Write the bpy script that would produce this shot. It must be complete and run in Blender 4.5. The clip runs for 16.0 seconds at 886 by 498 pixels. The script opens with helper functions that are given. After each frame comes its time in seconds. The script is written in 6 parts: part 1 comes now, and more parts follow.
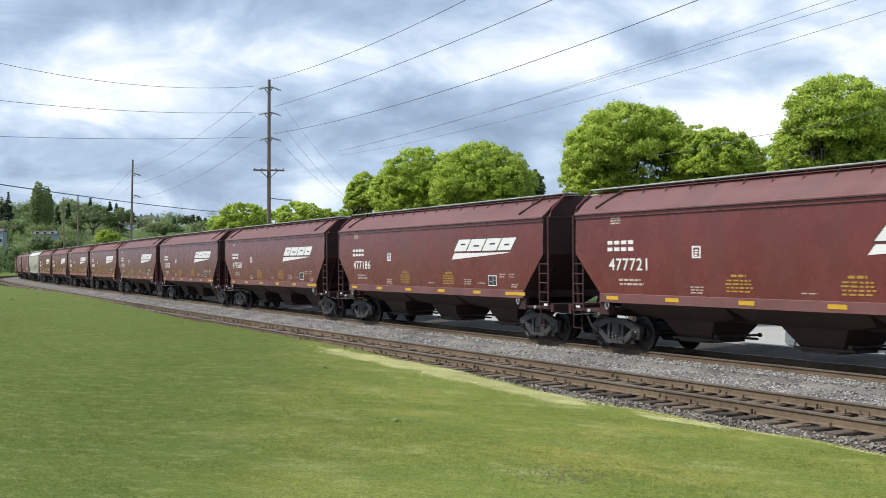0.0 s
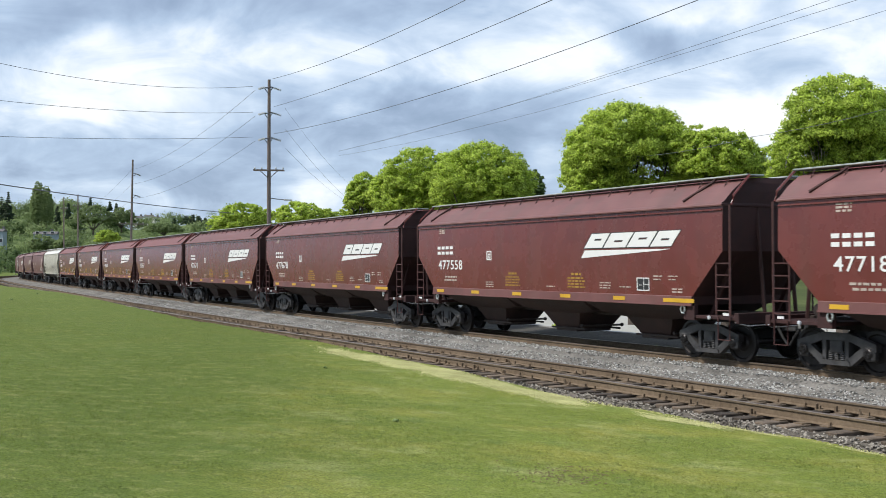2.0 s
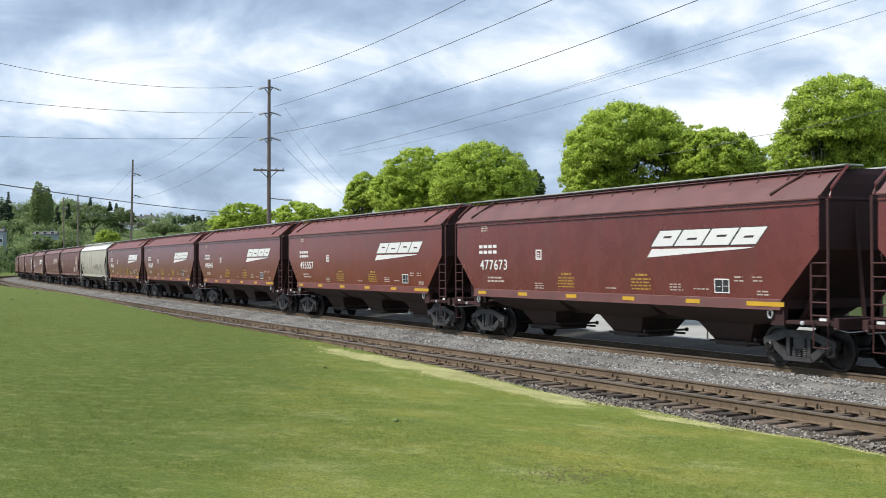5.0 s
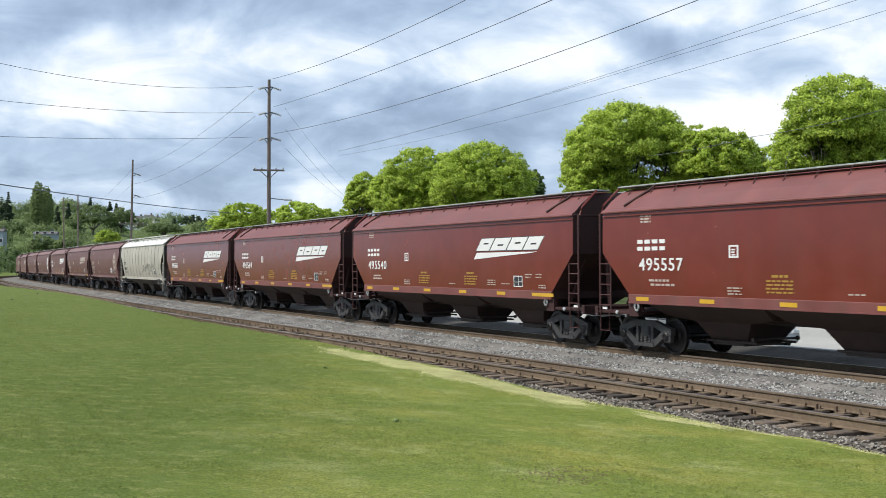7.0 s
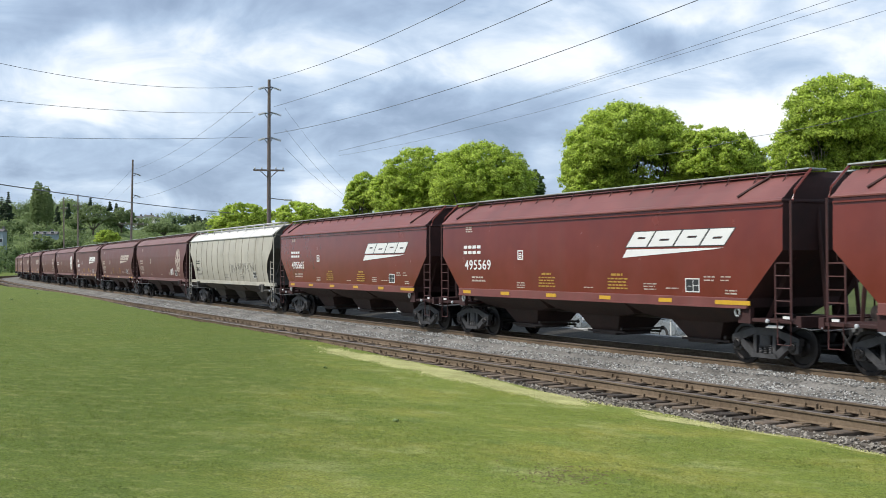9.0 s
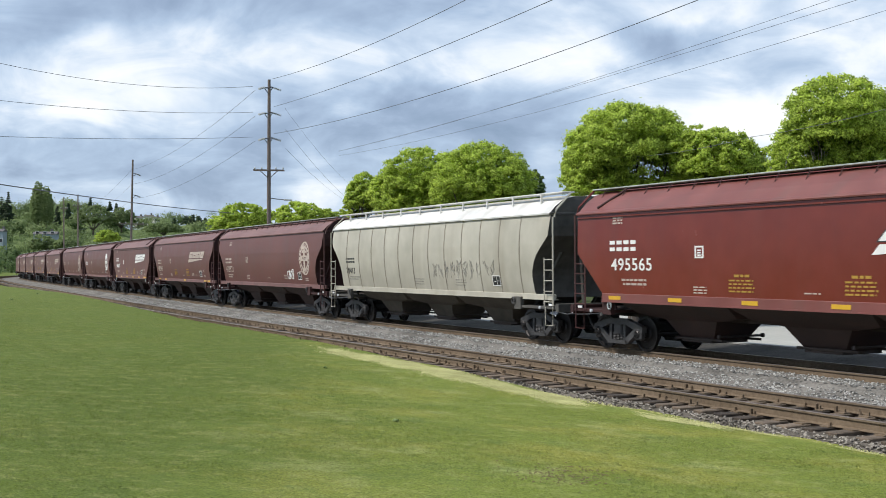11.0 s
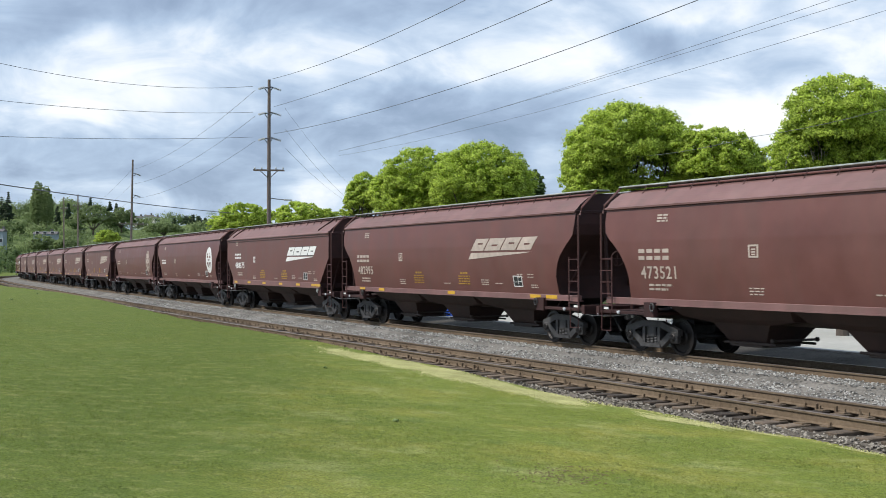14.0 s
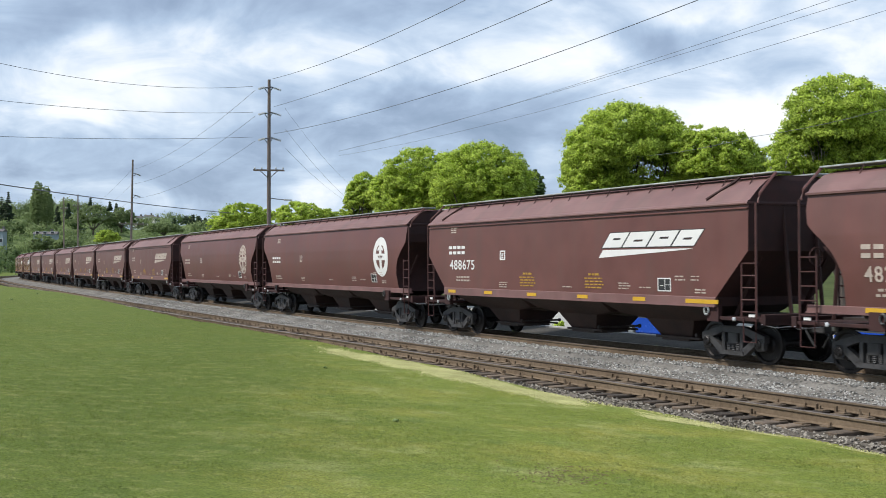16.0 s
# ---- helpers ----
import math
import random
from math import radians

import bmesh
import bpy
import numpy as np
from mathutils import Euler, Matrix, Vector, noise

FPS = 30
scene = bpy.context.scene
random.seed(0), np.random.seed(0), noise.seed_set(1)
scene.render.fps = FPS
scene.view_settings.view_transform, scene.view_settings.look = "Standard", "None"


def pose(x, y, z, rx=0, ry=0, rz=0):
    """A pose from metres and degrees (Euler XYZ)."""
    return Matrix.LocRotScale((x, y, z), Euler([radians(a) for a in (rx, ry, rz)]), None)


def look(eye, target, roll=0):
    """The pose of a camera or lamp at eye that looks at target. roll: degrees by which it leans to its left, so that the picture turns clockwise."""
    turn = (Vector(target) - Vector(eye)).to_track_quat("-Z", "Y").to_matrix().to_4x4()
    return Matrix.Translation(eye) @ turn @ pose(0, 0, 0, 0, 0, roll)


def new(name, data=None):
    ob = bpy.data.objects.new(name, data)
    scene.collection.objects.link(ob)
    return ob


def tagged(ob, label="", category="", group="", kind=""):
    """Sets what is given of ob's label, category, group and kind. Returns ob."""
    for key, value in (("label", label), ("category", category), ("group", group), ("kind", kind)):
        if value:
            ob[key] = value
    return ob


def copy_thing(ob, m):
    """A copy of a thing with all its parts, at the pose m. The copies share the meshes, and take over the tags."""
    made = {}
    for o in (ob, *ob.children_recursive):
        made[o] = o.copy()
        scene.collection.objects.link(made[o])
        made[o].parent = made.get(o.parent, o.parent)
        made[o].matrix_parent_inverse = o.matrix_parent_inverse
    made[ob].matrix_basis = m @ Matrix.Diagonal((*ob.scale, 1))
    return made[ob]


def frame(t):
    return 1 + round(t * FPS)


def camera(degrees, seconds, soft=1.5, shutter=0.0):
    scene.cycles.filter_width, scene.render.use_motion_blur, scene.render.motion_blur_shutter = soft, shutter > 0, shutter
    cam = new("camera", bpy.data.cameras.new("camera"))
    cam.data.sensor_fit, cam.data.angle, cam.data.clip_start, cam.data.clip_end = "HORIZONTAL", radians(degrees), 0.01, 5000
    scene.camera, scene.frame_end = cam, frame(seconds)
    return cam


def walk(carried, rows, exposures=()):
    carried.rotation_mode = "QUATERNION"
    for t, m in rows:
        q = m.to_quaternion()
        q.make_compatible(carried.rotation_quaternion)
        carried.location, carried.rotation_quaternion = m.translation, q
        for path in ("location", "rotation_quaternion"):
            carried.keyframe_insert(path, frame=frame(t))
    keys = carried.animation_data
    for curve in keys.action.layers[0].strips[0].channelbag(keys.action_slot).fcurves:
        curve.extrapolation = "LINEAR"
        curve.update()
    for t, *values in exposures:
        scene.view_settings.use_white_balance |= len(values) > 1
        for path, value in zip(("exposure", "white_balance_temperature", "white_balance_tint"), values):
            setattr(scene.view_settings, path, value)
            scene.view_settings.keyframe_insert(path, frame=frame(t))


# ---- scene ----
cam = camera(42.81, 16.0, soft=0.9, shutter=0.1)
EYE = (0.0, 0.0, 2.383)
VIEW = look(EYE, (24.195, 43.752, 3.034), -0.25)
walk(cam, [(0.0, VIEW), (16.0, VIEW)], [(0.0, 0.14), (9.5, 0.12), (12.0, 0.04), (13.5, 0.08), (16.0, 0.09)])

# ---------------------------------------------------------------- light
SUN_DIR = Vector((-0.60, 0.13, 0.79)).normalized()      # towards the sun
sun = new("sun", bpy.data.lights.new("sun", "SUN"))
sun.data.energy, sun.data.angle, sun.data.color = 3.6, radians(7), (1.0, 0.965, 0.915)
sun.matrix_world = look(SUN_DIR * 50, (0, 0, 0))


# cloud banks fitted to the camera's view: across, up, half sizes, thinner (+) or thicker (-)
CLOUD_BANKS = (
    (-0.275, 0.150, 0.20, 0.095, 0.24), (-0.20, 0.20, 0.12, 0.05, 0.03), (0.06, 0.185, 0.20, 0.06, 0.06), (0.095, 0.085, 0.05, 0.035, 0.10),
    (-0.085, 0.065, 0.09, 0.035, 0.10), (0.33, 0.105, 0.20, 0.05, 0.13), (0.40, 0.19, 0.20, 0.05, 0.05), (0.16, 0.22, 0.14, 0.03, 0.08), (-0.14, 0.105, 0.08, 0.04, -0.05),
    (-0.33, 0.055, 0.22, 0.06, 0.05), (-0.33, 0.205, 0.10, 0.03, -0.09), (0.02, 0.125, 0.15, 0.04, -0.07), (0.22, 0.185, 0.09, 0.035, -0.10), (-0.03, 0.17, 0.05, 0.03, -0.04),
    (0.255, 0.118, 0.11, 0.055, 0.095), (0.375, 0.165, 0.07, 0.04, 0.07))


def build_world():
    world = bpy.data.worlds.new("cloudy_sky")
    world.use_nodes = True
    scene.world = world
    nt = world.node_tree
    n, l = nt.nodes, nt.links
    n.clear()
    out, bg = n.new("ShaderNodeOutputWorld"), n.new("ShaderNodeBackground")
    sky = n.new("ShaderNodeTexSky")
    sky.sky_type, sky.sun_disc = "NISHITA", False
    sky.sun_elevation = math.asin(SUN_DIR.z)
    sky.sun_rotation = math.atan2(SUN_DIR.x, SUN_DIR.y)
    skyscale = n.new("ShaderNodeVectorMath")
    skyscale.operation = "SCALE"
    skyscale.inputs["Scale"].default_value = 0.085
    l.new(sky.outputs[0], skyscale.inputs[0])
    co = n.new("ShaderNodeTexCoord")
    # flatten the direction on a cloud deck: x/z', y/z'
    sep = n.new("ShaderNodeSeparateXYZ")
    l.new(co.outputs["Generated"], sep.inputs[0])
    zz = n.new("ShaderNodeMath"); zz.operation = "ADD"; zz.inputs[1].default_value = 0.34
    zc = n.new("ShaderNodeMath"); zc.operation = "MAXIMUM"; zc.inputs[1].default_value = 0.05
    l.new(sep.outputs["Z"], zz.inputs[0]); l.new(zz.outputs[0], zc.inputs[0])
    dx = n.new("ShaderNodeMath"); dx.operation = "DIVIDE"
    dy = n.new("ShaderNodeMath"); dy.operation = "DIVIDE"
    l.new(sep.outputs["X"], dx.inputs[0]); l.new(zc.outputs[0], dx.inputs[1])
    l.new(sep.outputs["Y"], dy.inputs[0]); l.new(zc.outputs[0], dy.inputs[1])
    com = n.new("ShaderNodeCombineXYZ")
    l.new(dx.outputs[0], com.inputs[0]); l.new(dy.outputs[0], com.inputs[1])

    def cloud(scale, detail, rough, distort, loc):
        mp = n.new("ShaderNodeMapping")
        mp.inputs["Location"].default_value = loc
        l.new(com.outputs[0], mp.inputs[0])
        t = n.new("ShaderNodeTexNoise")
        t.inputs["Scale"].default_value, t.inputs["Detail"].default_value = scale, detail
        t.inputs["Roughness"].default_value, t.inputs["Distortion"].default_value = rough, distort
        l.new(mp.outputs[0], t.inputs["Vector"])
        return t.outputs["Fac"]

    big = cloud(1.5, 6, 0.55, 0.3, (3.1, 0.4, 0))
    fine = cloud(4.6, 6, 0.56, 0.6, (1.7, 5.2, 0))
    mix = n.new("ShaderNodeMix"); mix.data_type = "FLOAT"; mix.inputs["Factor"].default_value = 0.40
    l.new(big, mix.inputs[2]); l.new(fine, mix.inputs[3])
    # banks of thin and thick cloud, laid out on the camera's view plane
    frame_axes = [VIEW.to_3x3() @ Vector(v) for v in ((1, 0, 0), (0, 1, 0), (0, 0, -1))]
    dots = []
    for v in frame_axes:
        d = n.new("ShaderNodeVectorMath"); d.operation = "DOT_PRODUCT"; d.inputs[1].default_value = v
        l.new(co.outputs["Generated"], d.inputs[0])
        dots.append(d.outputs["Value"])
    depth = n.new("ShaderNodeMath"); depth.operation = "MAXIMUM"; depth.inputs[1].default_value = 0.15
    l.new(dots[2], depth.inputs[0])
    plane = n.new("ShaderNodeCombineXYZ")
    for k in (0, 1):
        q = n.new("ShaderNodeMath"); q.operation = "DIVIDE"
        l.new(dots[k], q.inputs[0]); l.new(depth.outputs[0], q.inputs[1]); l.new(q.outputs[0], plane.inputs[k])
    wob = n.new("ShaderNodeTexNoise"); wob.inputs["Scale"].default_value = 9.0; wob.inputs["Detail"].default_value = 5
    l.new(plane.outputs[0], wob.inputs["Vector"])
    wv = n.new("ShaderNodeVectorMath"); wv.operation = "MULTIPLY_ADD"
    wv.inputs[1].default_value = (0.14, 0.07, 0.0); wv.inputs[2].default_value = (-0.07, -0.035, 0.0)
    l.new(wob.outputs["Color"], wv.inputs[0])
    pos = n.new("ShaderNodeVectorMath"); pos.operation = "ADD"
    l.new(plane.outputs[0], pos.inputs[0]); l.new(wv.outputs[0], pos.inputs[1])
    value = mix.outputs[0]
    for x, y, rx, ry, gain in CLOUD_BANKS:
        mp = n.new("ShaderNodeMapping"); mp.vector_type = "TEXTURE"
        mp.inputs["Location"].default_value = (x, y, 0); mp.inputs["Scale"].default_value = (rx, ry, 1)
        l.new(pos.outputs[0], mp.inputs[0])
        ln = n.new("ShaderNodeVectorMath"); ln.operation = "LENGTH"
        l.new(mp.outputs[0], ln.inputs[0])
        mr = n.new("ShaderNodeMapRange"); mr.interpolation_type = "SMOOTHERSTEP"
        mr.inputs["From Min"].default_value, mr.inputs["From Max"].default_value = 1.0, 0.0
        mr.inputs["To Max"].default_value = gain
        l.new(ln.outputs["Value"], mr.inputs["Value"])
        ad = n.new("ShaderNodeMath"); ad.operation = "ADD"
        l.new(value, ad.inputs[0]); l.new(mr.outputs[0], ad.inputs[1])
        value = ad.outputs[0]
    ramp = n.new("ShaderNodeValToRGB")
    e = ramp.color_ramp.elements
    e[0].position, e[0].color = 0.34, (0.255, 0.35, 0.50, 1)
    e[1].position, e[1].color = 0.70, (1.12, 1.12, 1.12, 1)
    for p, c in ((0.43, (0.35, 0.455, 0.63, 1)), (0.50, (0.47, 0.60, 0.79, 1)), (0.57, (0.68, 0.80, 0.96, 1)), (0.63, (0.94, 1.0, 1.07, 1))):
        el = e.new(p)
        el.color = c
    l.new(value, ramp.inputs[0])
    # a little open sky behind the clouds
    cm = n.new("ShaderNodeMix"); cm.data_type = "RGBA"; cm.inputs["Factor"].default_value = 0.88
    l.new(skyscale.outputs[0], cm.inputs[6]); l.new(ramp.outputs[0], cm.inputs[7])
    l.new(cm.outputs[2], bg.inputs[0])
    bg.inputs[1].default_value = 1.0
    l.new(bg.outputs[0], out.inputs[0])


build_world()


# ---------------------------------------------------------------- materials
def material(name, base, rough=0.6, metal=0.0, vary=0.25, scale=6.0, tint=None, big=0.6, bump=0.15, bump_scale=40.0,
             island=0.0, stretch=(1, 1, 1), spec=0.5, per_object=0.0, patch=None):
    """A surface with two scales of colour change, gloss change and fine relief, in metres."""
    m = bpy.data.materials.new(name)
    m.use_nodes = True
    nt = m.node_tree
    n, l = nt.nodes, nt.links
    b = n["Principled BSDF"]
    b.inputs["Metallic"].default_value = metal
    b.inputs["Specular IOR Level"].default_value = spec
    co, mp = n.new("ShaderNodeTexCoord"), n.new("ShaderNodeMapping")
    mp.inputs["Scale"].default_value = stretch
    info = n.new("ShaderNodeObjectInfo")
    shift = n.new("ShaderNodeVectorMath"); shift.operation = "SCALE"; shift.inputs[0].default_value = (17.0, 31.0, 7.0)
    l.new(info.outputs["Random"], shift.inputs["Scale"])
    add = n.new("ShaderNodeVectorMath"); add.operation = "ADD"
    l.new(co.outputs["Object"], add.inputs[0]); l.new(shift.outputs[0], add.inputs[1])
    l.new(add.outputs[0], mp.inputs[0])
    fine, broad = n.new("ShaderNodeTexNoise"), n.new("ShaderNodeTexNoise")
    for t, s, d in ((fine, scale, 6), (broad, big, 3)):
        t.inputs["Scale"].default_value, t.inputs["Detail"].default_value = s, d
        t.inputs["Roughness"].default_value = 0.6
        l.new(mp.outputs[0], t.inputs["Vector"])
    both = n.new("ShaderNodeMath"); both.operation = "ADD"
    l.new(fine.outputs["Fac"], both.inputs[0]); l.new(broad.outputs["Fac"], both.inputs[1])
    value = both.outputs[0]
    for amount, socket in ((island, n.new("ShaderNodeNewGeometry").outputs["Random Per Island"]), (per_object, info.outputs["Random"])):
        if amount:
            mul = n.new("ShaderNodeMath"); mul.operation = "MULTIPLY_ADD"
            mul.inputs[1].default_value = amount
            l.new(socket, mul.inputs[0]); l.new(value, mul.inputs[2])
            off = n.new("ShaderNodeMath"); off.operation = "SUBTRACT"; off.inputs[1].default_value = amount / 2
            l.new(mul.outputs[0], off.inputs[0])
            value = off.outputs[0]
    ramp = n.new("ShaderNodeMapRange")
    ramp.inputs["From Min"].default_value, ramp.inputs["From Max"].default_value = 0.6, 1.4
    l.new(value, ramp.inputs["Value"])
    mix = n.new("ShaderNodeMix"); mix.data_type = "RGBA"
    tint = tint or base
    lo = [c * (1 - vary) for c in base] + [1]
    hi = [min(1, c * (1 + vary)) for c in tint] + [1]
    mix.inputs[6].default_value, mix.inputs[7].default_value = lo, hi
    l.new(ramp.outputs[0], mix.inputs["Factor"])
    colour = mix.outputs[2]
    if patch:       # patches of another colour: (colour, scale, from, to, strength)
        pn = n.new("ShaderNodeTexNoise")
        pn.inputs["Scale"].default_value, pn.inputs["Detail"].default_value = patch[1], 6
        pn.inputs["Roughness"].default_value = 0.65
        l.new(mp.outputs[0], pn.inputs["Vector"])
        pr = n.new("ShaderNodeMapRange")
        pr.inputs["From Min"].default_value, pr.inputs["From Max"].default_value, pr.inputs["To Max"].default_value = patch[2:]
        l.new(pn.outputs["Fac"], pr.inputs["Value"])
        pm = n.new("ShaderNodeMix"); pm.data_type = "RGBA"
        pm.inputs[7].default_value = (*patch[0], 1)
        l.new(pr.outputs[0], pm.inputs["Factor"]); l.new(colour, pm.inputs[6])
        colour = pm.outputs[2]
    l.new(colour, b.inputs["Base Color"])
    rr = n.new("ShaderNodeMapRange")
    rr.inputs["To Min"].default_value, rr.inputs["To Max"].default_value = max(0.02, rough - 0.12), min(1, rough + 0.12)
    l.new(fine.outputs["Fac"], rr.inputs["Value"]); l.new(rr.outputs[0], b.inputs["Roughness"])
    if bump:
        grain = n.new("ShaderNodeTexNoise")
        grain.inputs["Scale"].default_value, grain.inputs["Detail"].default_value = bump_scale, 5
        l.new(mp.outputs[0], grain.inputs["Vector"])
        bp = n.new("ShaderNodeBump")
        bp.inputs["Strength"].default_value, bp.inputs["Distance"].default_value = bump, 0.02
        l.new(grain.outputs["Fac"], bp.inputs["Height"]); l.new(bp.outputs[0], b.inputs["Normal"])
    return m


def leaf_material(name, base, tint, through_light=0.35, island=0.9):
    m = material(name, base, rough=0.55, vary=0.25, scale=1.2, tint=tint, big=0.25, bump=0, island=island, spec=0.25)
    nt = m.node_tree
    n, l = nt.nodes, nt.links
    b, out = n["Principled BSDF"], n["Material Output"]
    tr, mx = n.new("ShaderNodeBsdfTranslucent"), n.new("ShaderNodeMixShader")
    src = b.inputs["Base Color"].links[0].from_socket
    l.new(src, tr.inputs[0])
    mx.inputs[0].default_value = through_light
    l.new(b.outputs[0], mx.inputs[1]); l.new(tr.outputs[0], mx.inputs[2])
    l.new(mx.outputs[0], out.inputs["Surface"])
    return m


def paint(name, base, tint, dirt=0.35, rough=0.42, dirt_colour=(0.10, 0.075, 0.06)):
    """Car paint with rain streaks, dust near the sill and dull patches."""
    m = material(name, base, rough=rough, vary=0.10, scale=1.4, tint=tint, big=0.35, bump=0.08, bump_scale=2.2, spec=0.5)
    nt = m.node_tree
    n, l = nt.nodes, nt.links
    b = n["Principled BSDF"]
    src = b.inputs["Base Color"].links[0].from_socket
    co = n.new("ShaderNodeTexCoord")
    mp = n.new("ShaderNodeMapping")
    mp.inputs["Scale"].default_value = (1.0, 1.7, 0.16)
    info = n.new("ShaderNodeObjectInfo")
    sh = n.new("ShaderNodeVectorMath"); sh.operation = "SCALE"; sh.inputs[0].default_value = (0, 50, 20)
    l.new(info.outputs["Random"], sh.inputs["Scale"])
    ad = n.new("ShaderNodeVectorMath"); ad.operation = "ADD"
    l.new(co.outputs["Object"], ad.inputs[0]); l.new(sh.outputs[0], ad.inputs[1])
    l.new(ad.outputs[0], mp.inputs[0])
    st = n.new("ShaderNodeTexNoise")
    st.inputs["Scale"].default_value, st.inputs["Detail"].default_value = 1.0, 7
    l.new(mp.outputs[0], st.inputs["Vector"])
    mr = n.new("ShaderNodeMapRange")
    mr.inputs["From Min"].default_value, mr.inputs["From Max"].default_value = 0.45, 0.75
    mr.inputs["To Max"].default_value = dirt
    l.new(st.outputs["Fac"], mr.inputs["Value"])
    mx = n.new("ShaderNodeMix"); mx.data_type = "RGBA"
    mx.inputs[7].default_value = (*dirt_colour, 1)
    l.new(mr.outputs[0], mx.inputs["Factor"]); l.new(src, mx.inputs[6])
    l.new(mx.outputs[2], b.inputs["Base Color"])
    return m


def turf(name, lift, see_through):
    """Mown turf: deep green, olive and pale growth in drifts, greener and darker towards the camera's left, with a fine
    grain.
    """
    m = bpy.data.materials.new(name)
    m.use_nodes = True
    nt = m.node_tree
    n, l = nt.nodes, nt.links
    b, out = n["Principled BSDF"], n["Material Output"]
    b.inputs["Roughness"].default_value, b.inputs["Specular IOR Level"].default_value = 0.9, 0.1
    co = n.new("ShaderNodeTexCoord")

    def noise(scale, detail, loc=(0, 0, 0), rough=0.6):
        mp, t = n.new("ShaderNodeMapping"), n.new("ShaderNodeTexNoise")
        mp.inputs["Location"].default_value = loc
        t.inputs["Scale"].default_value, t.inputs["Detail"].default_value, t.inputs["Roughness"].default_value = scale, detail, rough
        l.new(co.outputs["Object"], mp.inputs[0]); l.new(mp.outputs[0], t.inputs["Vector"])
        return t.outputs["Fac"]

    def span(x, a, b, lo=0.0, hi=1.0):
        r = n.new("ShaderNodeMapRange")
        r.interpolation_type = "SMOOTHSTEP"
        for k, v in zip(("From Min", "From Max", "To Min", "To Max"), (a, b, lo, hi)):
            r.inputs[k].default_value = v
        l.new(x, r.inputs["Value"])
        return r.outputs[0]

    def mixed(fac, a, c):
        x = n.new("ShaderNodeMix"); x.data_type = "RGBA"
        l.new(fac, x.inputs["Factor"]); l.new(a, x.inputs[6])
        x.inputs[7].default_value = (*[v * lift for v in c], 1)
        return x.outputs[2]
    base = n.new("ShaderNodeRGB")
    base.outputs[0].default_value = (0.170 * lift, 0.208 * lift, 0.040 * lift, 1)
    c = mixed(span(noise(0.42, 5), 0.45, 0.68), base.outputs[0], (0.245, 0.246, 0.052))
    c = mixed(span(noise(0.75, 6, (9, 4, 0), 0.7), 0.52, 0.74, 0, 0.9), c, (0.325, 0.335, 0.122))
    c = mixed(span(noise(1.1, 6, (3, 17, 0), 0.7), 0.52, 0.74, 0, 0.75), c, (0.132, 0.182, 0.051))
    # darker green towards the camera's left, with the dimming there put into the colour
    sep, u = n.new("ShaderNodeSeparateXYZ"), n.new("ShaderNodeMath")
    l.new(co.outputs["Object"], sep.inputs[0])
    u.operation = "MULTIPLY_ADD"; u.inputs[1].default_value = -0.45
    l.new(sep.outputs["Y"], u.inputs[0]); l.new(sep.outputs["X"], u.inputs[2])
    w = n.new("ShaderNodeMath"); w.operation = "MULTIPLY_ADD"; w.inputs[1].default_value = 4.0
    l.new(noise(0.35, 4, (5, 5, 0)), w.inputs[0]); l.new(u.outputs[0], w.inputs[2])
    c = mixed(span(w.outputs[0], 4.2, -1.4, 0.0, 0.80), c, (0.088, 0.122, 0.024))
    c = mixed(span(noise(3.6, 5, (30, 7, 0), 0.7), 0.47, 0.68, 0, 0.28), c, (0.345, 0.340, 0.131))
    c = mixed(span(noise(7.0, 5, (1, 40, 0), 0.7), 0.47, 0.70, 0, 0.55), c, (0.105, 0.145, 0.034))
    grain = noise(38.0, 4, (0, 0, 0), 0.8)
    g = n.new("ShaderNodeMix"); g.data_type = "RGBA"; g.blend_type = "MULTIPLY"
    g.inputs["Factor"].default_value = 1.0
    cr = n.new("ShaderNodeCombineColor")
    k = span(grain, 0.32, 0.68, 0.62, 1.42)
    for s in cr.inputs:
        l.new(k, s)
    if see_through:     # every blade has a tone of its own
        tone, each = n.new("ShaderNodeMapRange"), n.new("ShaderNodeMath")
        tone.inputs["To Min"].default_value, tone.inputs["To Max"].default_value = 0.72, 1.32
        l.new(n.new("ShaderNodeNewGeometry").outputs["Random Per Island"], tone.inputs["Value"])
        each.operation = "MULTIPLY"
        l.new(k, each.inputs[0]); l.new(tone.outputs[0], each.inputs[1])
        for s in cr.inputs:
            l.new(each.outputs[0], s)
    l.new(c, g.inputs[6]); l.new(cr.outputs[0], g.inputs[7])
    l.new(g.outputs[2], b.inputs["Base Color"])
    if see_through:
        tr, mx = n.new("ShaderNodeBsdfTranslucent"), n.new("ShaderNodeMixShader")
        l.new(g.outputs[2], tr.inputs[0])
        mx.inputs[0].default_value = see_through
        l.new(b.outputs[0], mx.inputs[1]); l.new(tr.outputs[0], mx.inputs[2])
        l.new(mx.outputs[0], out.inputs["Surface"])
    else:
        bp = n.new("ShaderNodeBump")
        bp.inputs["Strength"].default_value, bp.inputs["Distance"].default_value = 0.5, 0.015
        l.new(grain, bp.inputs["Height"]); l.new(bp.outputs[0], b.inputs["Normal"])
    return m


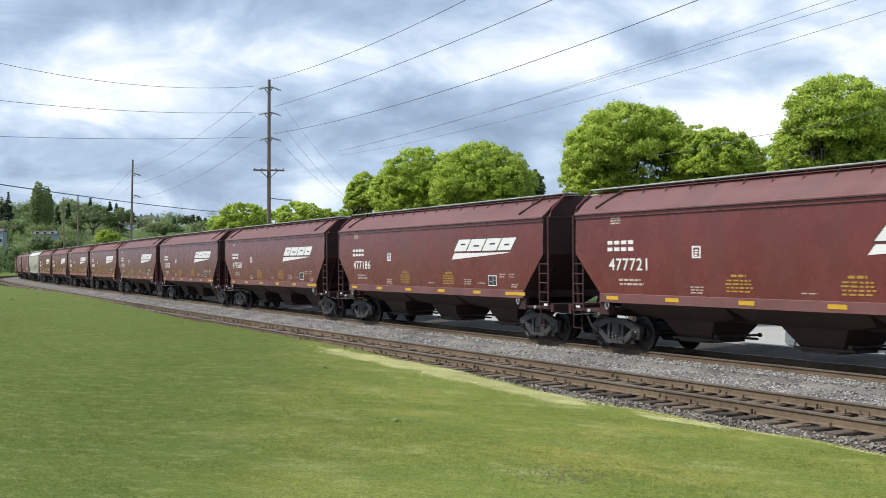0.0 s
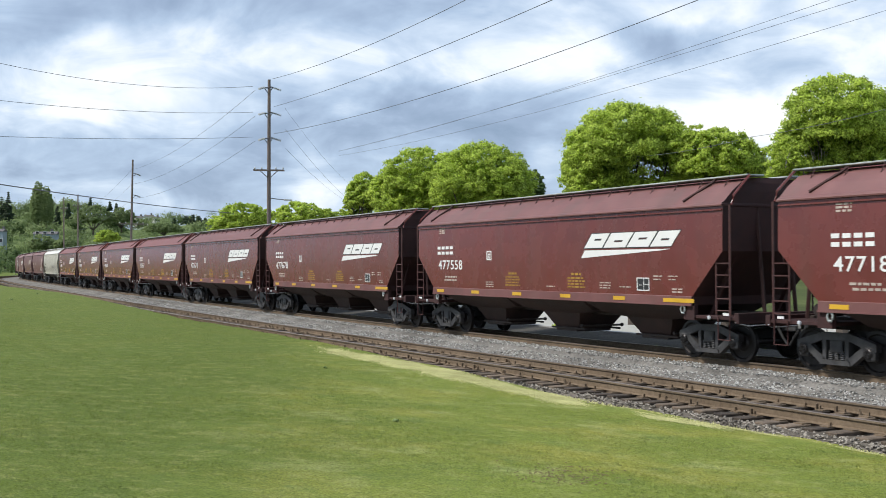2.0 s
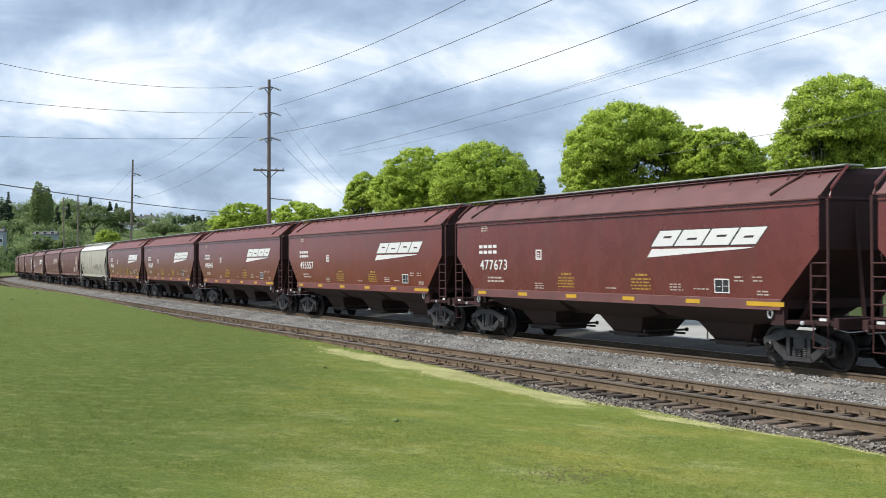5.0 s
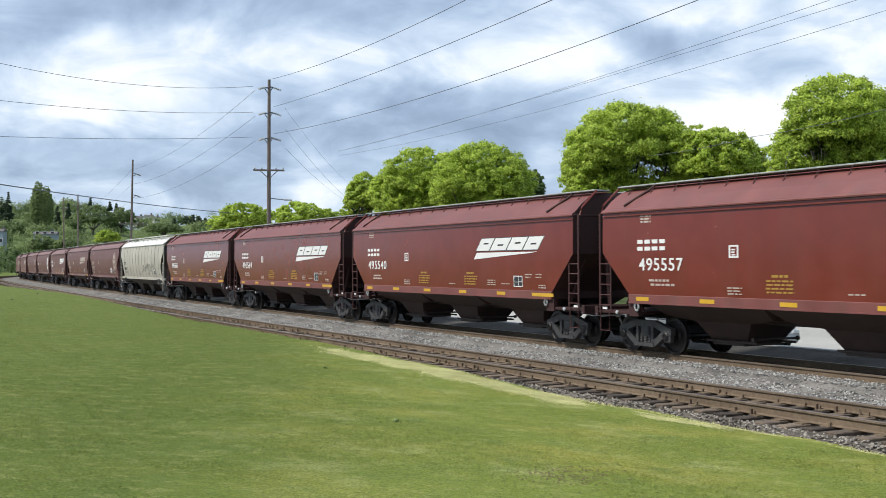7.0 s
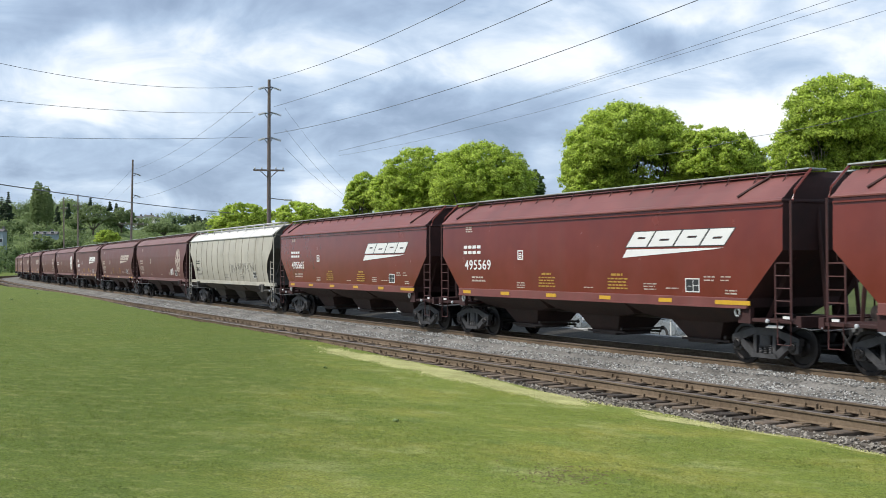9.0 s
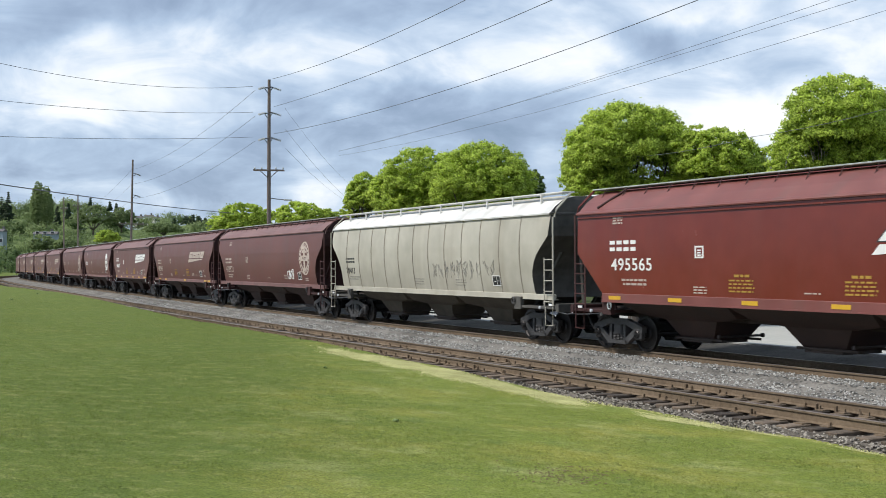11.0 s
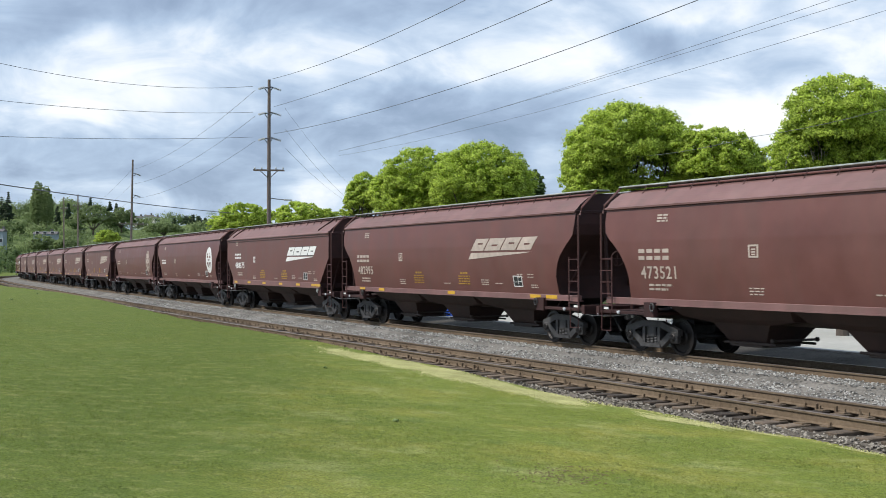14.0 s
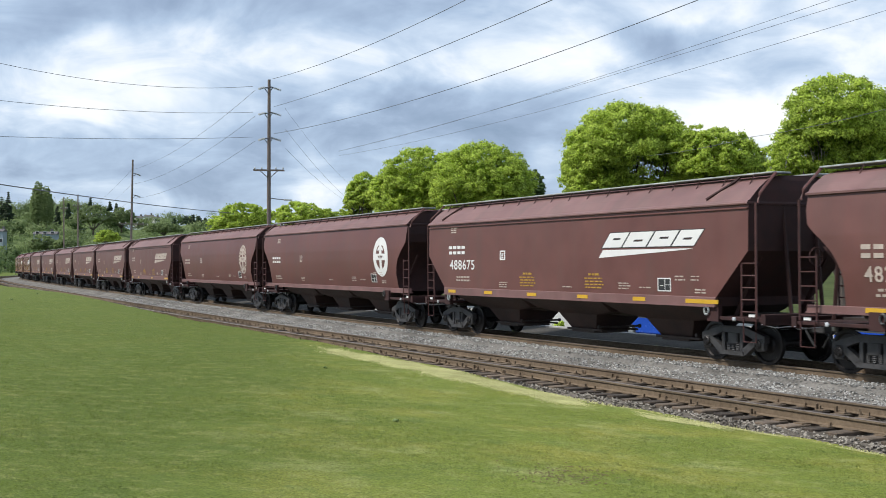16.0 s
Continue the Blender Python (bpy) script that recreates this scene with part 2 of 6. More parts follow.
MAT = {}
MAT["brown"] = paint("oxide_brown_paint", (0.136, 0.0310, 0.0262), (0.160, 0.040, 0.034), dirt=0.22, rough=0.27)
MAT["red"] = paint("oxide_red_paint", (0.148, 0.0258, 0.0170), (0.170, 0.033, 0.022), dirt=0.12, rough=0.23)
MAT["purple"] = paint("faded_brown_paint", (0.130, 0.049, 0.041), (0.158, 0.064, 0.054), dirt=0.28, rough=0.48)
# roof coats, lighter than the sides; the side sills use them too
MAT["brown_roof"] = paint("lighter_brown_roof_paint", (0.148, 0.056, 0.051), (0.195, 0.086, 0.079), dirt=0.35, rough=0.55)
MAT["red_roof"] = paint("lighter_red_roof_paint", (0.160, 0.046, 0.038), (0.205, 0.070, 0.060), dirt=0.3, rough=0.5)
MAT["purple_roof"] = paint("lighter_faded_roof_paint", (0.170, 0.082, 0.076), (0.215, 0.118, 0.108), dirt=0.4, rough=0.6)
MAT["dark_rail"] = material("dark_oxide_handrail", (0.060, 0.020, 0.018), rough=0.6, vary=0.3, scale=5, tint=(0.085, 0.032, 0.028), bump=0.1)
MAT["faded_yellow"] = material("faded_yellow_lettering", (0.40, 0.235, 0.035), rough=0.6, vary=0.25, scale=9, bump=0.03)
# ballast colour taken near black for the shade under the train
MAT["shaded_bed"] = material("train_shaded_ballast", (0.013, 0.011, 0.009), rough=1.0, vary=0.4, scale=12, tint=(0.026, 0.022, 0.018), bump=0.8, bump_scale=18, spec=0.05)
MAT["seam"] = material("weld_seam", (0.24, 0.21, 0.165), rough=0.7, vary=0.35, scale=4, bump=0.1)
MAT["faded_grey"] = material("faded_grey_spray_paint", (0.285, 0.27, 0.235), rough=0.6, vary=0.3, scale=6, bump=0.03)
MAT["earth"] = material("dry_brown_earth", (0.15, 0.12, 0.065), rough=0.95, vary=0.3, scale=9, bump=0.2, spec=0.1)
# grime, darkened further for the shade in the gaps between wagons
MAT["end"] = material("end_shade_grime", (0.030, 0.0095, 0.0085), rough=0.8, vary=0.35, scale=3, tint=(0.048, 0.017, 0.015), bump=0.2)
# bay colours hold both grime and the shade below the wagon body
MAT["bay"] = material("shaded_grimy_oxide_bay", (0.022, 0.0100, 0.0082), rough=0.7, vary=0.45, scale=3, tint=(0.040, 0.020, 0.016), bump=0.25)
MAT["tank_bay"] = material("shaded_grimy_grey_bay", (0.040, 0.033, 0.024), rough=0.75, vary=0.45, scale=3, tint=(0.072, 0.060, 0.045), bump=0.25)
# the pale wagon's grey, darkened for the shadow on its unlit end
MAT["tank_end"] = material("shaded_grey_end", (0.050, 0.047, 0.041), rough=0.8, vary=0.4, scale=3, tint=(0.085, 0.080, 0.070), bump=0.2)
MAT["grey"] = paint("weathered_grey_paint", (0.405, 0.378, 0.305), (0.475, 0.447, 0.370), dirt=0.32, rough=0.5, dirt_colour=(0.25, 0.205, 0.145))
MAT["grey_roof"] = paint("weathered_pale_roof_paint", (0.64, 0.63, 0.60), (0.74, 0.73, 0.70), dirt=0.4, rough=0.55, dirt_colour=(0.28, 0.25, 0.20))
MAT["white"] = material("white_lettering_paint", (0.78, 0.77, 0.74), rough=0.5, vary=0.06, scale=4, bump=0.03)
MAT["worn_white"] = material("worn_cream_lettering_paint", (0.47, 0.39, 0.33), rough=0.6, vary=0.3, scale=5, bump=0.03)
MAT["black"] = material("black_lettering_paint", (0.03, 0.03, 0.03), rough=0.5, vary=0.2, scale=9, bump=0.03)
MAT["yellow"] = material("yellow_reflector", (0.62, 0.36, 0.03), rough=0.35, vary=0.12, scale=8, bump=0.03)
MAT["under"] = material("grimy_underframe", (0.028, 0.020, 0.018), rough=0.7, vary=0.35, scale=5, tint=(0.05, 0.036, 0.03), bump=0.2)
MAT["bogie"] = material("dusty_cast_steel", (0.020, 0.019, 0.020), rough=0.55, vary=0.5, scale=5, tint=(0.056, 0.054, 0.053), bump=0.25)
MAT["wheel"] = material("worn_wheel_steel", (0.032, 0.029, 0.028), rough=0.45, metal=0.6, vary=0.35, scale=9, bump=0.1)
MAT["bright"] = material("bare_steel", (0.45, 0.45, 0.46), rough=0.4, metal=0.8, vary=0.2, scale=9, bump=0.1)
MAT["galv"] = material("galvanised_grating", (0.36, 0.385, 0.37), rough=0.6, metal=0.1, vary=0.55, scale=4, bump=0.2)
MAT["rail"] = material("rusty_rail_steel", (0.120, 0.085, 0.055), rough=0.75, vary=0.3, scale=12, tint=(0.18, 0.132, 0.088), bump=0.2, spec=0.2)
MAT["rail_web"] = material("brown_rail_side", (0.115, 0.084, 0.055), rough=0.75, vary=0.3, scale=10, tint=(0.175, 0.132, 0.088), bump=0.15, spec=0.3)
MAT["railhead"] = material("polished_rail_head", (0.22, 0.18, 0.15), rough=0.42, metal=0.6, vary=0.2, scale=5, bump=0.03)
MAT["tie"] = material("creosoted_timber", (0.056, 0.041, 0.030), rough=0.9, vary=0.5, scale=5, tint=(0.135, 0.100, 0.070), bump=0.5,
                      stretch=(1, 6, 6), per_object=0.7)
MAT["ballast"] = material("grey_ballast", (0.132, 0.122, 0.108), rough=0.95, vary=0.5, scale=14, big=0.5, tint=(0.205, 0.192, 0.172), bump=0.9, bump_scale=18, spec=0.1)
MAT["stones"] = material("grey_ballast_stones", (0.245, 0.238, 0.222), rough=0.9, vary=0.4, scale=10, tint=(0.37, 0.36, 0.335), bump=0.3, island=0.9, spec=0.15)
MAT["dark_ballast"] = material("oily_brown_ballast", (0.084, 0.070, 0.056), rough=0.95, vary=0.5, scale=14, big=0.8, tint=(0.150, 0.130, 0.106), bump=1.0, bump_scale=14, spec=0.1)
MAT["dark_stones"] = material("oily_brown_stones", (0.135, 0.118, 0.097), rough=0.9, vary=0.45, scale=10, tint=(0.235, 0.210, 0.176), bump=0.3, island=1.1, spec=0.15)
MAT["soil"] = turf("mown_turf", 0.98, 0)
MAT["blade"] = turf("grass_blades", 1.05, 0.4)
MAT["dry"] = material("dry_grass", (0.34, 0.325, 0.125), rough=0.9, vary=0.3, scale=2.5, tint=(0.44, 0.425, 0.185), bump=0, island=0.8, spec=0.2)
MAT["field"] = material("rough_grass_ground", (0.045, 0.062, 0.020), rough=0.95, vary=0.35, scale=1.2, big=0.06, tint=(0.075, 0.090, 0.030), bump=0.6, bump_scale=8, spec=0.05)
# grey gravel darkened in its colour for the train's shadow
MAT["crest"] = material("shaded_crest_gravel", (0.040, 0.037, 0.033), rough=0.95, vary=0.5, scale=14, tint=(0.075, 0.069, 0.061), bump=0.9, bump_scale=16, spec=0.1)
MAT["hill_ground"] = material("hillside_undergrowth", (0.085, 0.125, 0.045), rough=0.95, vary=0.35, scale=0.15, big=0.02, tint=(0.15, 0.19, 0.07), bump=0.6, bump_scale=2, spec=0.05)
# twig colour paled for the bright sky glimpsed between the twigs
MAT["twig"] = material("sky_pale_maple_twigs", (0.40, 0.37, 0.33), rough=0.9, vary=0.3, scale=6, bump=0.3)
MAT["asphalt"] = material("pale_worn_concrete", (0.39, 0.38, 0.345), spec=0.1, rough=0.9, vary=0.18, scale=3, big=0.15, bump=0.4, bump_scale=30)
MAT["concrete"] = material("kerb_concrete", (0.38, 0.375, 0.36), rough=0.85, vary=0.2, scale=4, bump=0.3)
MAT["bark"] = material("maple_bark", (0.085, 0.068, 0.055), rough=0.95, vary=0.35, scale=6, bump=0.6, stretch=(3, 3, 0.6))
MAT["leaf"] = leaf_material("spring_maple_leaves", (0.270, 0.385, 0.046), (0.50, 0.61, 0.092), 0.47, 1.2)
MAT["leaf_poplar"] = leaf_material("poplar_leaves", (0.185, 0.255, 0.088), (0.275, 0.345, 0.128))
MAT["leaf_dark"] = leaf_material("dark_leaves", (0.060, 0.105, 0.030), (0.100, 0.155, 0.045))
# paler and bluer than the near leaves, distance haze put into the colour
MAT["leaf_far"] = leaf_material("hazed_hillside_leaves", (0.135, 0.190, 0.070), (0.235, 0.30, 0.115), 0.40, 0.5)
MAT["conifer"] = leaf_material("conifer_needles", (0.022, 0.040, 0.018), (0.040, 0.065, 0.026), 0.15)
MAT["pole"] = material("weathered_pole_timber", (0.17, 0.135, 0.115), rough=0.9, vary=0.3, scale=5, bump=0.5, stretch=(4, 4, 0.5))
MAT["cable"] = material("aluminium_cable", (0.16, 0.17, 0.19), rough=0.6, metal=0.3, vary=0.1, scale=3, bump=0)
MAT["insulator"] = material("pale_insulator", (0.50, 0.52, 0.53), rough=0.35, vary=0.1, scale=9, bump=0.05)
MAT["house"] = material("pale_house_siding", (0.62, 0.61, 0.58), rough=0.8, vary=0.12, scale=2, bump=0.2)
MAT["house_blue"] = material("grey_blue_siding", (0.28, 0.33, 0.38), rough=0.8, vary=0.15, scale=2, bump=0.2)
MAT["roof"] = material("shingle_roof", (0.13, 0.12, 0.12), rough=0.9, vary=0.3, scale=3, bump=0.4)
MAT["glass"] = material("dark_window_glass", (0.03, 0.035, 0.04), rough=0.12, vary=0.1, scale=2, bump=0)
MAT["auto_blue"] = material("blue_car_paint", (0.015, 0.07, 0.40), rough=0.25, vary=0.08, scale=3, bump=0)
MAT["auto_silver"] = material("silver_car_paint", (0.27, 0.295, 0.31), rough=0.28, metal=0.3, vary=0.06, scale=3, bump=0)
MAT["auto_dark"] = material("dark_car_paint", (0.022, 0.023, 0.028), rough=0.25, vary=0.08, scale=3, bump=0)
MAT["tail"] = material("red_lamp_plastic", (0.35, 0.02, 0.015), rough=0.3, vary=0.1, scale=5, bump=0)
MAT["rubber"] = material("tyre_rubber", (0.02, 0.02, 0.02), rough=0.85, vary=0.2, scale=9, bump=0.2)


# ---------------------------------------------------------------- mesh tools
def part(name, bm, mat, parent=None, label="", loc=None, smooth=False):
    """One mesh object from a bmesh or from (verts, faces), under a thing or a part."""
    me = bpy.data.meshes.new(name)
    if isinstance(bm, tuple):
        me.from_pydata(bm[0], [], bm[1])
    else:
        bmesh.ops.recalc_face_normals(bm, faces=bm.faces)
        bm.to_mesh(me)
        bm.free()
    me.materials.append(MAT[mat] if isinstance(mat, str) else mat)
    if smooth:
        me.polygons.foreach_set("use_smooth", [True] * len(me.polygons))
    ob = new(name, me)
    if parent is not None:
        ob.parent = parent
    if loc is not None:
        ob.matrix_basis = loc if isinstance(loc, Matrix) else Matrix.Translation(loc)
    return tagged(ob, label)


def add_box(bm, lo, hi, bevel=0.0):
    made = bmesh.ops.create_cube(bm, size=1.0)
    size = [b - a for a, b in zip(lo, hi)]
    mid = [(a + b) / 2 for a, b in zip(lo, hi)]
    bmesh.ops.transform(bm, matrix=Matrix.Translation(mid) @ Matrix.Diagonal((*size, 1)), verts=made["verts"])
    if bevel:
        edges = list({e for v in made["verts"] for e in v.link_edges})
        bmesh.ops.bevel(bm, geom=edges, offset=bevel, segments=1, affect="EDGES")
    return bm


def box(lo, hi, bevel=0.0):
    return add_box(bmesh.new(), lo, hi, bevel)


def add_tube(bm, pts, r, n=6, r_end=None):
    """A round bar along points, tapering to r_end."""
    pts = [Vector(p) for p in pts]
    rings = []
    for i, p in enumerate(pts):
        d = (pts[min(i + 1, len(pts) - 1)] - pts[max(i - 1, 0)]).normalized()
        a = d.orthogonal().normalized() if abs(d.z) > 0.9 else d.cross(Vector((0, 0, 1))).normalized()
        b = d.cross(a)
        q = r if r_end is None else r + (r_end - r) * i / (len(pts) - 1)
        rings.append([bm.verts.new(p + (a * math.cos(t) + b * math.sin(t)) * q) for t in (2 * math.pi * k / n for k in range(n))])
    for r0, r1 in zip(rings, rings[1:]):
        for k in range(n):
            bm.faces.new((r0[k], r0[(k + 1) % n], r1[(k + 1) % n], r1[k]))
    bm.faces.new(rings[0][::-1])
    bm.faces.new(rings[-1])
    return bm


def add_prism(bm, outline, x0, x1):
    """An outline in (y, z), extruded along x."""
    a = [bm.verts.new((x0, y, z)) for y, z in outline]
    b = [bm.verts.new((x1, y, z)) for y, z in outline]
    bm.faces.new(a)
    bm.faces.new(b[::-1])
    for i in range(len(a)):
        j = (i + 1) % len(a)
        bm.faces.new((a[i], b[i], b[j], a[j]))
    return bm


def add_lathe(bm, profile, axis="x", n=20, at=(0, 0, 0)):
    """A profile of (along, radius), turned round an axis."""
    rings = []
    for u, r in profile:
        ring = []
        for k in range(n):
            c, s = math.cos(2 * math.pi * k / n) * r, math.sin(2 * math.pi * k / n) * r
            p = (u, c, s) if axis == "x" else (c, s, u) if axis == "z" else (c, u, s)
            ring.append(bm.verts.new(Vector(at) + Vector(p)))
        rings.append(ring)
    for r0, r1 in zip(rings, rings[1:]):
        for k in range(n):
            bm.faces.new((r0[k], r0[(k + 1) % n], r1[(k + 1) % n], r1[k]))
    bm.faces.new(rings[0][::-1])
    bm.faces.new(rings[-1])
    return bm


def add_rings(bm, rows):
    """A solid lofted through level rectangles: rows of (z, half width, half length) or (z, hw, y0, y1)."""
    rings = []
    for row in rows:
        z, w = row[:2]
        y0, y1 = (-row[2], row[2]) if len(row) == 3 else row[2:]
        rings.append([bm.verts.new(p) for p in ((-w, y0, z), (w, y0, z), (w, y1, z), (-w, y1, z))])
    for r0, r1 in zip(rings, rings[1:]):
        for k in range(4):
            bm.faces.new((r0[k], r0[(k + 1) % 4], r1[(k + 1) % 4], r1[k]))
    bm.faces.new(rings[0][::-1])
    bm.faces.new(rings[-1])
    return bm


# ---------------------------------------------------------------- the line of the railway
# Bend of the train's track at distances along it from the point abreast of the camera.
BEND_AT = (0, 40, 80, 130, 180, 215, 250, 270, 330)
BEND = (0.00083, 0.00098, 0.00030, 0.00002, 0.00049, 0.00071, 0.00436, 0.0030, 0.0004)
STEP = 0.5
S_GRID = np.arange(0, 520, STEP)
_bend = np.interp(S_GRID, BEND_AT, BEND)
TURN = np.concatenate([[0], np.cumsum(_bend)[:-1] * STEP])
LINE_X = 20.115 + np.concatenate([[0], np.cumsum(np.sin(TURN))[:-1] * STEP])
LINE_Y = np.concatenate([[0], np.cumsum(np.cos(TURN))[:-1] * STEP])


def on_line(s, side=0.0, z=0.0):
    """The place s metres along the train's track, side metres from its middle towards the camera, and the heading."""
    if s <= 0:
        return Vector((20.115 - side, s, z)), 0.0
    h = float(np.interp(s, S_GRID, TURN))
    x, y = float(np.interp(s, S_GRID, LINE_X)), float(np.interp(s, S_GRID, LINE_Y))
    return Vector((x - side * math.cos(h), y + side * math.sin(h), z)), h


def on_lines(s, side, z):
    """The same for arrays of numbers."""
    h = np.interp(s, S_GRID, TURN)
    x = np.interp(s, S_GRID, LINE_X) - side * np.cos(h)
    y = np.where(s < 0, s, np.interp(s, S_GRID, LINE_Y)) + side * np.sin(h)
    return np.stack([x, y, z], -1)


NEAR_TRACK = 5.54          # middle of the nearer track, from the middle of the train's track


def bearing(px_right):
    """Compass angle from +y, of a way px_right to the right of the camera's middle, in units of the focal length."""
    return radians(28.94) + math.atan(px_right)


CREST_AT = (0, 17, 21.5, 26, 29, 40, 46, 52, 60, 75, 86, 107, 140, 180)
CREST = (-0.25, -0.22, -0.02, 0.05, 0.12, 0.17, 0.14, 0.24, 0.31, 0.44, 0.45, 0.23, 0.0, -0.1)


def lawn_height(s, side):
    """A low bank rises from the edge of the ballast; the lawn climbs slowly from its crest to where the camera stands."""
    crest = float(np.interp(s, CREST_AT, CREST))
    if side < 7.8:
        k = max(0.0, min(1.0, (side - 7.2) / 0.6))
        z = -0.29 + (crest + 0.29) * k * k * (3 - 2 * k)
    else:
        k = min(1.0, (side - 7.8) / 12.2)
        z = crest + (0.75 - crest) * k
        z += (0.03 * math.sin(s * 0.31 + side * 0.2) + 0.02 * math.sin(side * 0.9 + s * 0.13)) * min(1, (side - 7.8))
    return z


def strip(name, s_values, sides, height, mat, jitter=0.0, seed=1):
    """A sheet along the railway; height(s, side)."""
    rng = np.random.default_rng(seed)
    verts, faces = [], []
    m = len(sides)
    for s in s_values:
        for q in sides:
            p, _ = on_line(s, q, height(s, q) + (rng.uniform(-jitter, jitter) if jitter else 0))
            verts.append(p)
    for i in range(len(s_values) - 1):
        for j in range(m - 1):
            a = i * m + j
            faces.append((a, a + 1, a + m + 1, a + m))
    return part(name, (verts, faces), mat, smooth=True)


def bed_height(s, q):
    """Crown of the ballast under both tracks, with shoulders."""
    def dip(c):
        d = abs(q - c)
        return -0.235 if d < 1.5 else -0.235 - 0.12 * min(1, (d - 1.5) / 0.8)
    z = max(dip(0), dip(NEAR_TRACK) - 0.012)
    if 0.82 < q < 1.7:      # stones heaped against the rail that the train runs on
        z = max(z, -0.155)
    if q > 7.0:
        z -= 0.10 * (q - 7.0)
    if q < -1.9:        # a gravel berm on the far side, then down to the road
        z = float(np.interp(q, (-6.2, -5.4, -4.6, -4.0, -3.4, -2.6, -1.9), (-1.06, -0.50, -0.14, -0.10, -0.15, -0.22, -0.27)))
    return z


def build_ground():
    # one sheet to the horizon, lower beyond the railway
    xs = sorted(set([-3000, -1500, -600, -250, -100, -40, -10, 5, 60, 80, 110, 160, 250, 400, 700, 1500, 3000] + list(np.arange(12, 50, 2.0))))
    ys = sorted(set([-3000, -1000, -300, -100, -40, 0] + list(range(10, 300, 10)) + [340, 420, 550, 800, 1500, 3000]))
    verts, faces = [], []
    for y in ys:
        edge, _ = on_line(min(max(y, -100), 480), 0)
        for x in xs:
            q = edge.x - x
            z = -1.2 if q > -5.0 else -1.06
            verts.append((x, y, z))
    m = len(xs)
    for i in range(len(ys) - 1):
        for j in range(m - 1):
            a = i * m + j
            faces.append((a, a + 1, a + m + 1, a + m))
    g = part("ground", (verts, faces), "field", smooth=True)
    tagged(g, "rough green grass ground beyond the railway", "ground", kind="structure")

    near = [s for s in np.arange(-30, 60, 0.5)] + [s for s in np.arange(60, 330, 2.0)]
    lo = [-6.2, -5.4, -4.6, -4.0, -3.4, -2.9, -2.4, -1.9, -1.5, -1.2, -0.8, -0.4, 0, 0.4, 0.8, 0.84, 1.2, 1.5, 1.7, 1.9, 2.3, 2.8, 3.3, 3.7, 4.04]
    # far shoulder, its shadow painted in as darker gravel
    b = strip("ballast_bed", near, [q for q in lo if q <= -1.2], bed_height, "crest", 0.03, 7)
    tagged(b, "grey gravel crest beyond the train, darkened for its shade", "ballast", kind="structure")
    # the train's shade on the bed is put into this strip's colour
    b = strip("ballast_bed", near, [q for q in lo if -1.2 <= q <= 0.8], bed_height, "shaded_bed", 0.03, 2)
    tagged(b, "oily ballast between the rails, darkened for the train's shade", "ballast", kind="structure")
    b = strip("ballast_bed", near, [q for q in lo if q >= 0.8], bed_height, "ballast", 0.018, 3)
    tagged(b, "light grey crushed stone ballast under the train", "ballast", kind="structure")
    hi = [4.04, 4.5, 4.9, 5.3, 5.7, 6.1, 6.5, 6.9, 7.2, 7.6, 8.0]
    b = strip("ballast_bed", near, hi, bed_height, "dark_ballast", 0.018, 4)
    tagged(b, "dark brown oily ballast under the nearer track", "ballast", kind="structure")

    s_lawn = [s for s in np.arange(-40, 60, 1.0)] + [s for s in np.arange(60, 330, 4.0)]
    sides = [7.15, 7.3, 7.5, 7.75, 8.0, 8.3, 8.6, 9, 9.5, 10, 11, 12, 13, 14, 15, 16, 17, 18, 19, 20, 22, 25, 30, 40, 60, 100]
    lawn = strip("lawn", s_lawn, sides, lambda s, q: lawn_height(s, q) + 0.03 * math.sin(s * 1.7) * math.exp(-((q - 7.4) / 0.5) ** 2), "soil", 0.006, 5)
    tagged(lawn, "mown green lawn sloping down to the railway", "lawn", kind="structure")

    road = strip("road", [s for s in np.arange(-60, 300, 5.0)], [-27, -23, -19.5, -17, -14.5, -12, -9.6], lambda s, q: -1.0, "asphalt", 0.0, 6)
    tagged(road, "pale concrete road and wide parking ground below the railway", "road", kind="structure")
    for c in (-9.5, -27.1):
        bm = bmesh.new()
        rows = []
        for s in np.arange(-60, 300, 5.0):
            rows.append([bm.verts.new(on_line(s, c + q, z)[0]) for q, z in ((-0.1, -1.2), (-0.1, -0.89), (-0.06, -0.87), (0.06, -0.87), (0.1, -0.89), (0.1, -1.2))])
        for a, b in zip(rows, rows[1:]):
            for k in range(5):
                bm.faces.new((a[k], a[k + 1], b[k + 1], b[k]))
        tagged(part("kerb", bm, "concrete"), "low pale concrete kerb along the road", "kerb", kind="structure")


def build_edging():
    """A low grey edging along the crest beyond the train."""
    bm = bmesh.new()
    rows = []
    for s in np.arange(-20, 200, 2.0):
        rows.append([bm.verts.new(on_line(s, -4.25 + q, z)[0]) for q, z in ((-0.10, -0.25), (-0.10, -0.06), (-0.07, -0.04), (0.07, -0.04), (0.10, -0.06), (0.10, -0.25))])
    for a, b in zip(rows, rows[1:]):
        for k in range(5):
            bm.faces.new((a[k], a[k + 1], b[k + 1], b[k]))
    tagged(part("kerb", bm, "concrete"), "low grey edging on the crest beyond the railway", "kerb", kind="structure")


